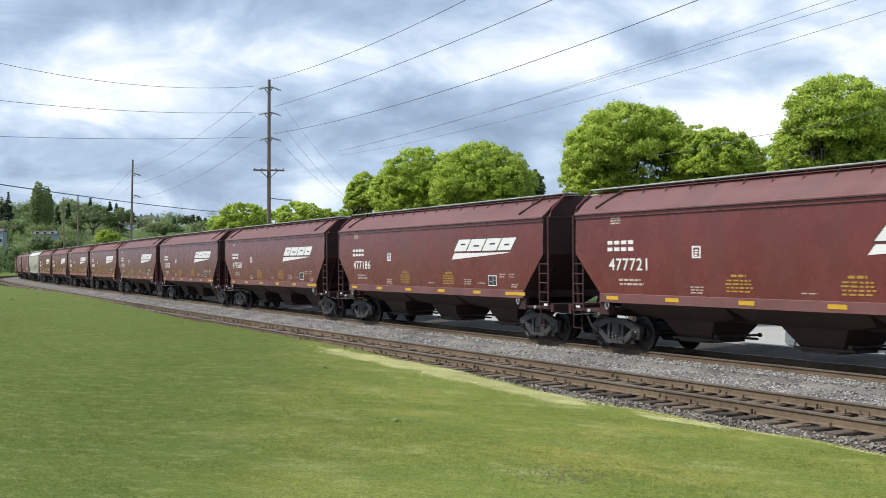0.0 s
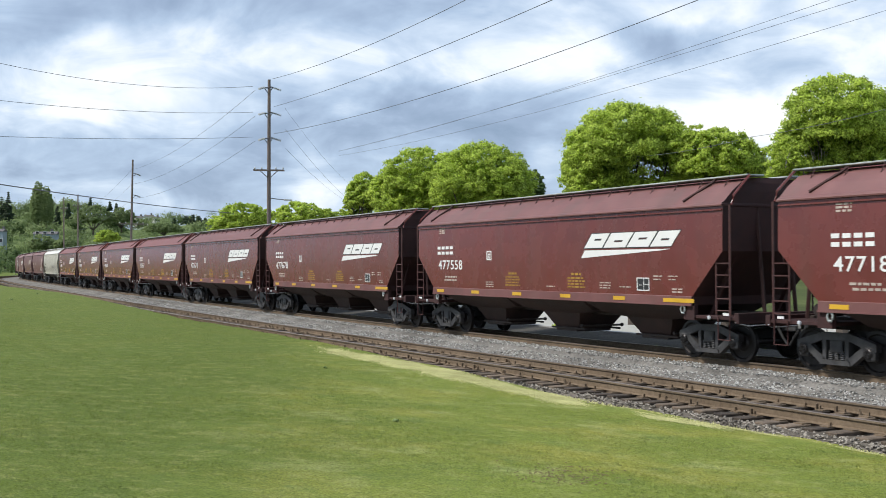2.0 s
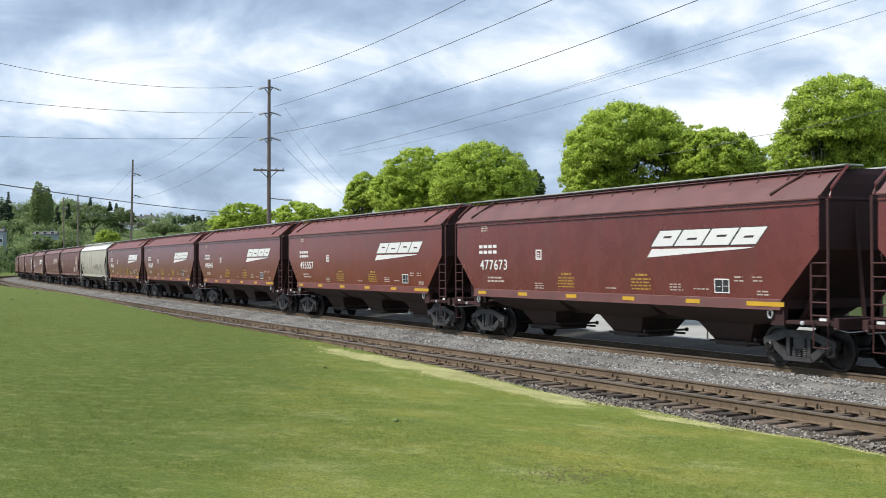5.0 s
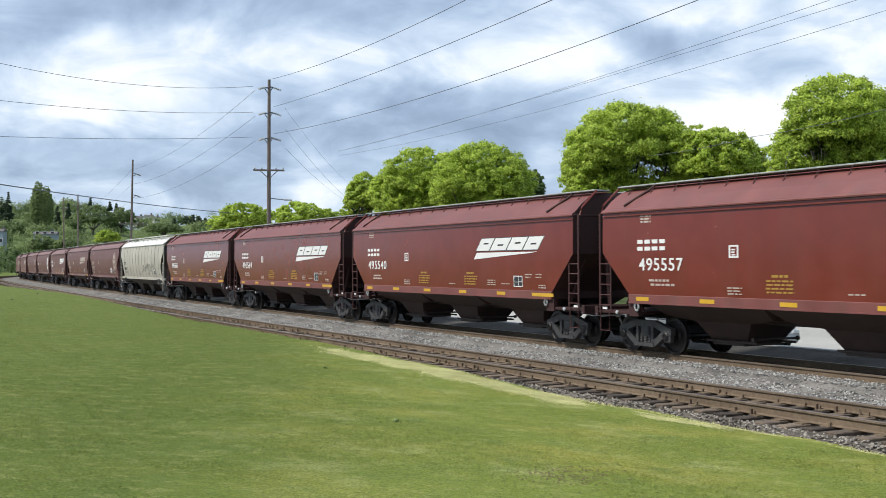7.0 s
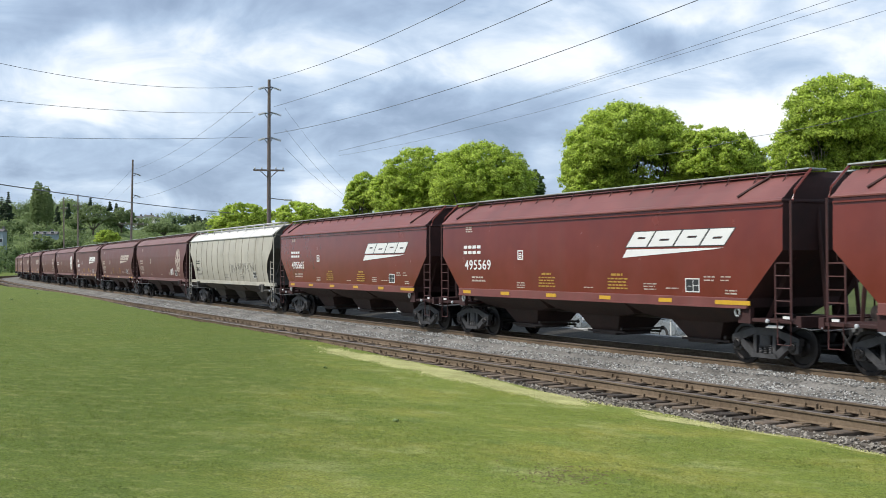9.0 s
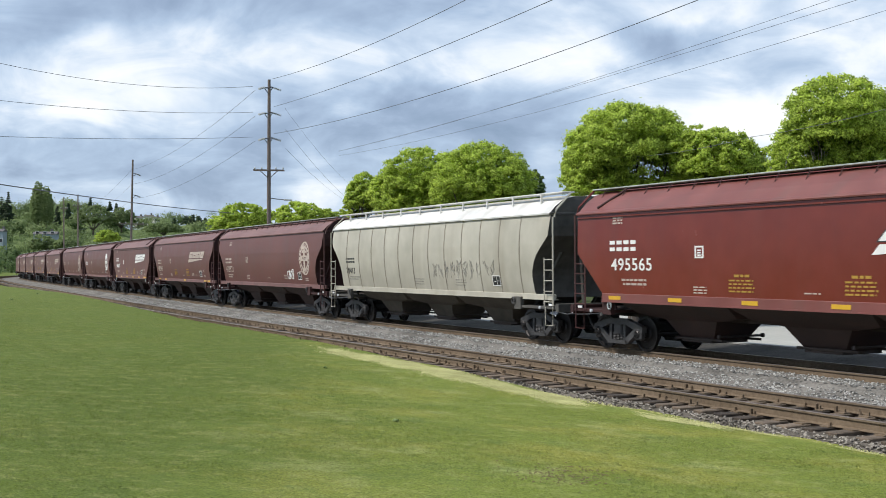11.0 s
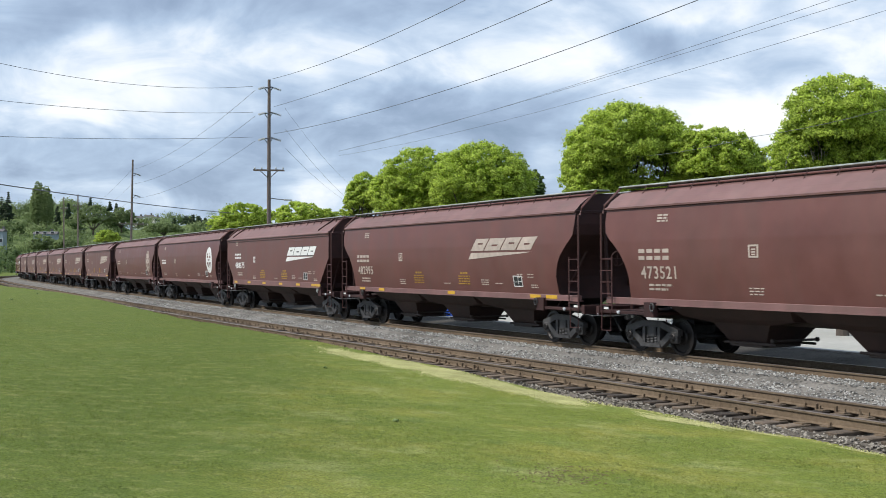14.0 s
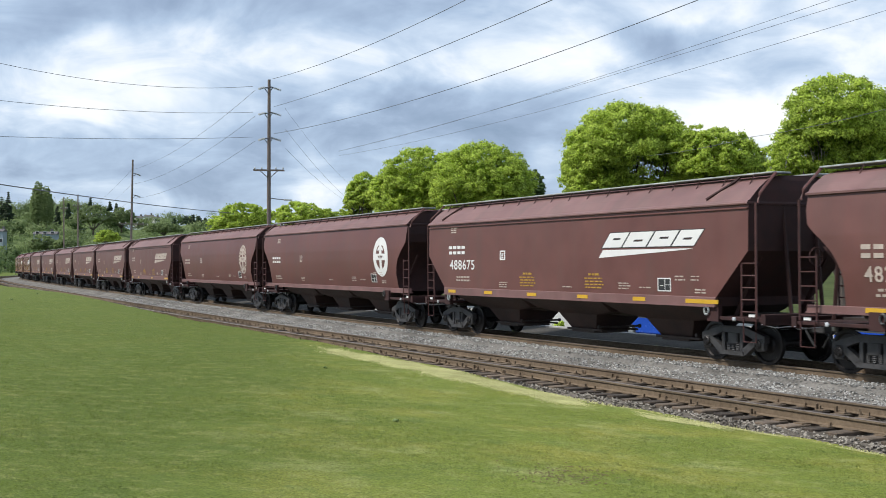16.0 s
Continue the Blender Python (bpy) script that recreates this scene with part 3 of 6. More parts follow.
def scatter_stones(name, mat, count, s_range, q_range, size, seed, label, power=1.6):
    """Crushed stones as small uneven lumps lying on the bed."""
    rng = np.random.default_rng(seed)
    s = s_range[0] + (s_range[1] - s_range[0]) * rng.random(count) ** power
    q = rng.uniform(*q_range, count)
    z = np.array([bed_height(a, b) for a, b in zip(s, q)]) + rng.uniform(0.0, 0.02, count)
    c = on_lines(s, q, z)
    base = np.array([(1, 0, 0), (-1, 0, 0), (0, 1, 0), (0, -1, 0), (0, 0, 1), (0, 0, -1)], float)
    tri = np.array([(0, 2, 4), (2, 1, 4), (1, 3, 4), (3, 0, 4), (2, 0, 5), (1, 2, 5), (3, 1, 5), (0, 3, 5)])
    r = size * rng.uniform(0.6, 1.3, (count, 6, 1))
    a = rng.uniform(0, 6.28, (count, 1))
    tilt = rng.uniform(-0.7, 0.7, (count, 1))
    v = base[None] * r
    x, y, zz = v[..., 0], v[..., 1], v[..., 2] * 0.8
    y, zz = y * np.cos(tilt) - zz * np.sin(tilt), y * np.sin(tilt) + zz * np.cos(tilt)
    x, y = x * np.cos(a) - y * np.sin(a), x * np.sin(a) + y * np.cos(a)
    v = np.stack([x, y, zz], -1) + c[:, None]
    f = (tri[None] + 6 * np.arange(count)[:, None, None]).reshape(-1, 3)
    ob = part(name, (v.reshape(-1, 3).tolist(), f.tolist()), mat)
    return tagged(ob, label, "ballast", kind="stuff")


def to_line(x, y):
    """Distance along the train's track and to its side, of places near it."""
    s = np.array(y, float)
    for _ in range(3):
        h = np.interp(s, S_GRID, TURN)
        lx = np.interp(s, S_GRID, LINE_X)
        ly = np.where(s < 0, s, np.interp(s, S_GRID, LINE_Y))
        s = s + (x - lx) * np.sin(h) + (y - ly) * np.cos(h)
    h = np.interp(s, S_GRID, TURN)
    lx = np.interp(s, S_GRID, LINE_X)
    ly = np.where(s < 0, s, np.interp(s, S_GRID, LINE_Y))
    return s, -((x - lx) * np.cos(h) - (y - ly) * np.sin(h))


def grass(name, mat, count, seed, label, height=0.0065, reach=(5.0, 60.0), edge=None, lean=0.7, width=0.0035, spots=None):
    """Blades sown over the lawn, closer together and finer near the place that it is watched from."""
    rng = np.random.default_rng(seed)
    if spots:
        pick = np.repeat(np.arange(len(spots)), count // len(spots))
        count = len(pick)
        mid = np.array(spots)[pick]
        s = mid[:, 0] + rng.normal(0, 1, count) * mid[:, 2]
        q = np.maximum(7.4, mid[:, 1] + rng.normal(0, 1, count) * mid[:, 3] + 0.10 * np.sin(s * 3.1))
        r = np.maximum(6, s)
    elif edge:
        s = edge[0] + (edge[1] - edge[0]) * rng.random(count) ** 1.7
        q = edge[2] + np.abs(rng.normal(0, edge[3], count)) * (0.4 + 0.6 * np.sin(s * 0.9 + 2 * np.sin(s * 0.31)) ** 2)
        r = np.maximum(6, s)
    else:
        r = reach[0] * (reach[1] / reach[0]) ** rng.random(count)
        a = radians(28.94) + rng.uniform(radians(-27), radians(27), count)
        s, q = to_line(r * np.sin(a), r * np.cos(a))
        keep = q > 7.35
        s, q, r = s[keep], q[keep], r[keep]
        count = len(s)
    z = np.array([lawn_height(a, b) for a, b in zip(s, q)])
    c = on_lines(s, q, z)
    grow = np.clip(r / 9.0, 0.8, 4.0)
    b = radians(61) + rng.uniform(-1.25, 1.25, count)      # leaning away from the camera, so that it sees their upper faces
    a = b + 1.57 + rng.normal(0, 0.3, count)
    h = height * rng.uniform(0.5, 1.3, count) * np.clip(grow, 1, 1.6)
    w = width * rng.uniform(0.7, 1.5, count) * grow
    side = np.stack([np.cos(a), np.sin(a), 0 * a], -1) * w[:, None]
    k = lean * (1.6 + 3.2 * rng.random(count))
    tip = np.stack([np.cos(b) * h * k, np.sin(b) * h * k, h], -1)
    # the broad side of each blade is turned to the camera
    away = np.einsum("ij,ij->i", np.cross(2 * side, tip + side), np.array([0, 0, 1.7]) - c) < 0
    side[away] *= -1
    v = np.stack([c - side, c + side, c + tip], 1)
    f = np.arange(count * 3).reshape(-1, 3)
    ob = part(name, (v.reshape(-1, 3).tolist(), f.tolist()), mat)
    # normals bent upwards, so that blades shade like the turf that they stand in
    up = rng.normal(0, 0.22, (count, 1, 3)) + np.array([0, 0, 1.0])
    up = np.repeat(up / np.linalg.norm(up, axis=2)[..., None], 3, axis=1).reshape(-1, 3)
    ob.data.normals_split_custom_set_from_vertices(up.tolist())
    return tagged(ob, label, "grass", kind="stuff")


def build_track(middle, label, tie_parts, s0, s1):
    """Two rails on timber sleepers; tie_parts: sleepers as parts of their own."""
    track = tagged(new("railway_track"), label, "railway track", "railway tracks")
    section = [(-0.068, -0.18), (0.068, -0.18), (0.068, -0.168), (0.016, -0.15), (0.010, -0.05), (0.035, -0.038), (0.036, -0.008), (0.026, 0.0),
               (-0.026, 0.0), (-0.036, -0.008), (-0.035, -0.038), (-0.010, -0.05), (-0.016, -0.15), (-0.068, -0.168)]
    stations = [s for s in np.arange(-40, 320, 2.0)]
    for off in (-0.7525, 0.7525):
        bm = bmesh.new()
        rows = [[bm.verts.new(on_line(s, middle + off + y, z)[0]) for y, z in section] for s in stations]
        for a, b in zip(rows, rows[1:]):
            for k in range(len(section)):
                f = bm.faces.new((a[k], a[(k + 1) % len(section)], b[(k + 1) % len(section)], b[k]))
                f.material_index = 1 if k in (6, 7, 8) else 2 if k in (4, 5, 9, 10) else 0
        rail = part("rail", bm, "rail", track, "rusty steel rail with a polished top")
        rail.data.materials.append(MAT["railhead"])
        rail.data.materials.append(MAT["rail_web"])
    rng = random.Random(11 if tie_parts else 12)
    tie_bm = box((-1.30, -0.115, -0.36), (1.30, 0.115, -0.178), 0.015)
    me = bpy.data.meshes.new("tie")
    bmesh.ops.recalc_face_normals(tie_bm, faces=tie_bm.faces)
    tie_bm.to_mesh(me)
    tie_bm.free()
    me.materials.append(MAT["tie"])
    plates, rest = bmesh.new(), bmesh.new()
    s, k = s0, 0
    while s < s1:
        p, h = on_line(s, middle + rng.uniform(-0.05, 0.05), rng.uniform(-0.018, 0.004))
        m = Matrix.Translation(p) @ pose(0, 0, 0, 0, rng.uniform(-0.4, 0.4), -math.degrees(h) + rng.uniform(-1.6, 1.6))
        if tie_parts and k < 300:
            t = new("tie", me)
            t.parent = track
            t.matrix_basis = m
        else:
            made = bmesh.ops.create_cube(rest, size=1.0)
            bmesh.ops.transform(rest, matrix=m @ Matrix.Translation((0, 0, -0.27)) @ Matrix.Diagonal((2.6, 0.23, 0.18, 1)), verts=made["verts"])
        if s < 75 and tie_parts:
            for off in (-0.7525, 0.7525):
                made = bmesh.ops.create_cube(plates, size=1.0)
                bmesh.ops.transform(plates, matrix=m @ Matrix.Translation((-off, 0, -0.176)) @ Matrix.Diagonal((0.36, 0.19, 0.03, 1)), verts=made["verts"])
                for e in (-0.1, 0.1):
                    if rng.random() < 0.8:
                        made = bmesh.ops.create_cube(plates, size=1.0)
                        bmesh.ops.transform(plates, matrix=m @ Matrix.Translation((-off + e, 0.05 * rng.choice((-1, 1)), -0.14 + rng.uniform(0, 0.02))) @ Matrix.Diagonal((0.035, 0.03, 0.06, 1)), verts=made["verts"])
                        # rail anchors clipped on beside the sleeper
                        if rng.random() < 0.5:
                            made = bmesh.ops.create_cube(plates, size=1.0)
                            bmesh.ops.transform(plates, matrix=m @ Matrix.Translation((-off + e * 0.8, 0.15, -0.13)) @ pose(0, 0, 0, rng.uniform(-25, 25), 0, 0) @ Matrix.Diagonal((0.05, 0.035, 0.11, 1)), verts=made["verts"])
        s += 0.50 if tie_parts else 0.55
        k += 1
    tagged(part("rail_fastening", plates, "rail", track, "rusty tie plates, spikes and rail anchors"), kind="stuff")
    if rest.verts:
        tagged(part("sleeper_run", rest, "tie", track), kind="stuff")
    else:
        rest.free()
    return track


# ---------------------------------------------------------------- the train
def sheet(bm, outline, width_at, lift=0.008):
    """A thin painted slab on the camera's side of a car: outline in (y, z), width_at(z) the half width there."""
    outer = [bm.verts.new((-(width_at(z) + lift), y, z)) for y, z in outline]
    inner = [bm.verts.new((-(width_at(z) - 0.01), y, z)) for y, z in outline]
    bm.faces.new(outer)
    for i in range(len(outer)):
        j = (i + 1) % len(outer)
        bm.faces.new((outer[i], inner[i], inner[j], outer[j]))
    return bm


def bars(bm, y, z, width, rows, pitch, thick, width_at, ragged=0.25, seed=1):
    """Unreadable small writing as lines of short bars; y is the end that is read first."""
    rng = random.Random(seed)
    for r in range(rows):
        yy = y - rng.uniform(0, ragged * 0.3) * width
        end = y - width * (1 - rng.uniform(0, ragged))
        while yy > end:
            w = rng.uniform(0.08, 0.22)
            sheet(bm, [(yy, z - r * pitch), (max(end, yy - w), z - r * pitch), (max(end, yy - w), z - r * pitch - thick), (yy, z - r * pitch - thick)], width_at)
            yy -= w + 0.045
    return bm


SIGNS = {}


def sign_shape(sign, height, bold):
    """Corners and faces of one figure of the built-in font."""
    if (sign, height, bold) not in SIGNS:
        cu = bpy.data.curves.new("sign", "FONT")
        cu.body, cu.size, cu.extrude, cu.offset = sign, height / 0.70, 0.004, bold
        ob = new("sign", cu)
        me = bpy.data.meshes.new_from_object(ob, depsgraph=bpy.context.evaluated_depsgraph_get())
        SIGNS[sign, height, bold] = [tuple(v.co) for v in me.vertices], [tuple(p.vertices) for p in me.polygons]
        bpy.data.objects.remove(ob)
        bpy.data.curves.remove(cu)
        bpy.data.meshes.remove(me)
    return SIGNS[sign, height, bold]


for mark in "0123456789":
    sign_shape(mark, 0.315, 0.004)
    sign_shape(mark, 0.24, 0.004)


def figures(name, text, y, z, height, parent, mat, width_at, narrow=0.82, bold=0.004):
    """Painted figures on the camera's side, each a part of its own; y, z: the lower corner that is read first."""
    for sign in text:
        corners, faces = sign_shape(sign, height, bold)
        part(name, ([(-(width_at(z + b) + 0.008 + c), y - a * narrow, z + b) for a, b, c in corners], faces), mat, parent)
        y -= height / 0.70 * 0.556 * narrow


def slant_logo(parent, mat, width_at, y0=-2.24, worn=False):
    """The owner's mark as plain slanted shapes over a tapering bar."""
    x = y0 - 0.17
    lean, z0, z1 = 0.95, 2.80, 3.19
    for i, w in enumerate((0.84, 0.98, 0.92, 0.84)):
        block = bmesh.new()

        def q(y, z):
            return (x - y - (z - z0) * lean, z)
        mid = (z0 + z1) / 2 + (0.03, -0.03, 0.02, -0.02)[i]
        a, c, lo, hi = w * 0.34, w * 0.72, mid - 0.026, mid + 0.026      # a slot through the block
        cells = [((0, z0), (w, z0), (w, lo), (0, lo)), ((0, lo), (a, lo), (a, hi), (0, hi)), ((c, lo), (w, lo), (w, hi), (c, hi)), ((0, hi), (w, hi), (w, z1), (0, z1))]
        for cell in cells:
            sheet(block, [q(*c) for c in cell], width_at)
        made = part("emblem_block", block, mat, parent, "cream slanted emblem block, worn" if worn else "white slanted emblem block")
        if not worn:
            rim = bmesh.new()
            for (a0, b0), (a1, _), (_, b2), _ in cells:
                sheet(rim, [q(a0 - 0.04, b0 - 0.022), q(a1 + 0.03, b0 - 0.022), q(a1 + 0.03, b2 + 0.018), q(a0 - 0.04, b2 + 0.018)], width_at, 0.004)
            part("dark_edging", rim, "black", made)
        x -= w + 0.07
    bar = bmesh.new()
    sheet(bar, [(y0, 2.52), (y0 - 3.6, 2.70), (y0 - 3.95, 2.735), (y0 - 0.2, 2.735)], width_at)
    part("emblem_bar", bar, mat, parent, "tapering bar under the emblem")


def round_emblem(parent, mat, width_at, y0=-6.30, z0=2.66, r=0.77, squash=0.93):
    """A pale disc with a broad cross left between four dark quarters, and a ring of short dark bars, as plain shapes."""
    bm, dark = bmesh.new(), bmesh.new()
    n = 32
    pt = lambda a, q: (y0 + q * squash * math.cos(a), z0 + q * math.sin(a))
    for k in range(n):
        a, b = 2 * math.pi * k / n, 2 * math.pi * (k + 1) / n
        sheet(bm, [pt(a, r), pt(b, r), pt(b, r * 0.5), pt(a, r * 0.5)], width_at)
        sheet(bm, [pt(a, r * 0.5), pt(b, r * 0.5), pt(b, r * 0.02), pt(a, r * 0.02)], width_at)
    bmesh.ops.remove_doubles(bm, verts=bm.verts, dist=0.0004)
    for k in range(4):
        c = k * math.pi / 2 + math.pi / 4
        arc = [pt(c + d, r * 0.62) for d in (-0.52, -0.26, 0.0, 0.26, 0.52)]
        sheet(dark, [pt(c, r * 0.24)] + arc, width_at, 0.012)
    if mat == "worn_white":
        for k in range(22):
            c = 2 * math.pi * (k + 0.5) / 22
            if k % 7 != 3:
                sheet(dark, [pt(c - 0.055, r * 0.74), pt(c + 0.055, r * 0.74), pt(c + 0.055, r * 0.92), pt(c - 0.055, r * 0.92)], width_at, 0.012)
    bars(dark, y0 + 0.26, z0 + 0.05, 0.52, 1, 0.1, 0.10, width_at, 0.0, 5)
    disc = part("round_emblem", bm, mat, parent, "round cross emblem in worn paint")
    part("emblem_figure", dark, "purple", disc, "brown quarters and ring of short bars")


def scrawl(parent, width_at, y, z, length, mat, seed):
    """Looping painted graffiti strokes with no letters in them."""
    rng = random.Random(seed)
    fine = mat == "white"
    n = int(length / (0.20 if fine else 0.42))
    for k in range(n):
        bm = bmesh.new()
        pts = []
        a0, turns = rng.uniform(0, 6.28), rng.uniform(0.9, 1.6)
        for j in range(15):
            a = a0 + turns * 6.28 * j / 14
            yy = y - length * (k + 0.5) / n + (0.14 if fine else 0.26) * math.cos(a) - 0.1 * j / 14
            if not fine or k % 2:
                pts.append((y - length * (k + 0.5) / n + rng.uniform(-0.2, 0.2) * (0.6 if fine else 1), z + 0.16 + rng.uniform(-0.30, 0.34) * (0.8 if fine else 1)))
                continue
            zz = z + 0.16 + (0.24 if fine else 0.30) * math.sin(a) * (0.5 + 0.5 * rng.random()) + 0.05 * rng.uniform(-1, 1)
            pts.append((yy, zz))
        t = 0.006 if mat == "black" else 0.022
        for (y0, z0), (y1, z1) in zip(pts, pts[1:]):
            d = math.hypot(y1 - y0, z1 - z0) or 1
            ny, nz = -(z1 - z0) / d * t, (y1 - y0) / d * t
            sheet(bm, [(y0 + ny, z0 + nz), (y1 + ny, z1 + nz), (y1 - ny, z1 - nz), (y0 - ny, z0 - nz)], width_at)
        tagged(part("graffiti_stroke", bm, "faded_grey" if mat == "black" else mat, parent), kind="stuff")


def build_wheelset():
    bm = bmesh.new()
    tread = [(-0.07, 0.10), (-0.07, 0.20), (-0.03, 0.23), (-0.02, 0.38), (-0.068, 0.41), (-0.068, 0.452), (0.02, 0.460), (0.034, 0.485), (0.062, 0.482),
             (0.068, 0.41), (0.03, 0.38), (0.035, 0.22), (0.08, 0.19), (0.08, 0.10)]
    for side in (-1, 1):
        add_lathe(bm, [(side * (0.75 - u), r) for u, r in [(-a, b) for a, b in tread]], "x", 24)
    add_lathe(bm, [(-1.06, 0.075), (1.06, 0.075)], "x", 10)
    for side in (-1, 1):
        add_lathe(bm, [(side * 1.00, 0.115), (side * 1.13, 0.115), (side * 1.15, 0.09), (side * 1.15, 0.02)], "x", 12)
        for k in range(3):
            a = 2 * math.pi * k / 3
            add_lathe(bm, [(side * 1.15, 0.022), (side * 1.172, 0.022)], "x", 6, (0, 0.055 * math.cos(a), 0.055 * math.sin(a)))
    return bm


def build_bogie(car, y, meshes):
    """Three-piece bogie: bolster with two side frames, spring nests, two wheelsets."""
    bm = bmesh.new()
    add_box(bm, (-1.1, -0.17, 0.42), (1.1, 0.17, 0.72), 0.03)
    add_box(bm, (-0.2, -0.2, 0.72), (0.2, 0.2, 0.88))
    bogie = part("bogie", bm, "bogie", car, loc=(0, y, 0))
    for side in (-1, 1):
        fm = bmesh.new()
        x0, x1 = side * 0.93, side * 1.09
        add_prism(fm, [(-1.08, 0.66), (-1.08, 0.50), (-0.70, 0.58), (-0.36, 0.70), (-0.36, 0.86), (-0.74, 0.76)], x0, x1)
        add_prism(fm, [(1.08, 0.66), (0.74, 0.76), (0.36, 0.86), (0.36, 0.70), (0.70, 0.58), (1.08, 0.50)], x0, x1)
        add_prism(fm, [(-0.36, 0.70), (0.36, 0.70), (0.36, 0.86), (-0.36, 0.86)], x0, x1)
        add_prism(fm, [(-0.74, 0.60), (-0.84, 0.48), (-0.42, 0.17), (-0.30, 0.17), (-0.30, 0.30)], x0, x1)
        add_prism(fm, [(0.74, 0.60), (0.30, 0.30), (0.30, 0.17), (0.42, 0.17), (0.84, 0.48)], x0, x1)
        add_prism(fm, [(-0.42, 0.17), (0.42, 0.17), (0.38, 0.27), (-0.38, 0.27)], x0 - side * 0.03, x1 + side * 0.04)
        for e in (-1, 1):
            add_box(fm, (min(x0, x1), min(e * 0.26, e * 0.36), 0.26), (max(x0, x1), max(e * 0.26, e * 0.36), 0.72))
            add_box(fm, (min(x0, x1 + side * 0.02), min(e * 0.78, e * 1.04), 0.30), (max(x0, x1 + side * 0.02), max(e * 0.78, e * 1.04), 0.62), 0.04)
        part("side_frame", fm, "bogie", bogie)
        for k in (-0.16, 0, 0.16):
            coil = []
            for row in range(5):
                z = 0.275 + row * 0.042
                coil += [(z, 0.058), (z + 0.014, 0.072), (z + 0.028, 0.058)]
            part("spring", add_lathe(bmesh.new(), coil, "z", 8, (side * 1.03, k, 0)), "bogie", bogie)
    for e in (-0.89, 0.89):
        if "wheel" not in meshes:
            w = part("wheelset", build_wheelset(), "wheel", bogie, loc=(0, e, 0.46))
            meshes["wheel"] = w.data
        else:
            w = new("wheelset", meshes["wheel"])
            w.parent = bogie
            w.matrix_basis = Matrix.Translation((0, e, 0.46))
    return bogie


CURVED = ((1.34, 1.40), (1.55, 1.46), (2.0, 1.54), (2.5, 1.595), (3.0, 1.60), (3.5, 1.56), (3.82, 1.50))


BOWED = ((1.34, 1.575), (1.55, 1.585), (1.8, 1.594), (2.1, 1.602), (2.4, 1.608), (2.65, 1.611), (3.0, 1.611), (3.35, 1.605), (3.6, 1.597), (3.72, 1.591))


def flat_side(z):
    """Half width of the slab-sided wagons, whose sheets bow out by two centimetres."""
    return float(np.interp(z, [a for a, _ in BOWED], [b for _, b in BOWED]))


def curved_side(z):
    return float(np.interp(z, [a for a, _ in CURVED], [b for _, b in CURVED]))


def end_reach(z, half):
    """Half length of a bow-sided wagon: its end sheets sweep in below the eave and stand nearly upright at the foot."""
    return float(np.interp(z, (1.34, 1.55, 2.0, 2.3, 2.6, 2.85, 3.05, 3.2, 3.3), (7.72, 7.68, 7.66, 7.74, 7.94, 8.20, 8.46, half - 0.05, half)))


def ladder(parent, x, y0, y1, z0, z1, mat, tall=None, rungs=5):
    bm = bmesh.new()
    add_tube(bm, [(x, y0, z0), (x, y0, z1)], 0.024, 5)
    add_tube(bm, [(x, y1, z0), (x, y1, tall or z1)], 0.030, 5)
    for k in range(rungs):
        z = z0 + 0.12 + (z1 - z0 - 0.18) * k / (rungs - 1)
        add_tube(bm, [(x, y0, z), (x, y1, z)], 0.017, 5)
    part("ladder", bm, "dark_rail" if mat != "grey" else mat, parent)


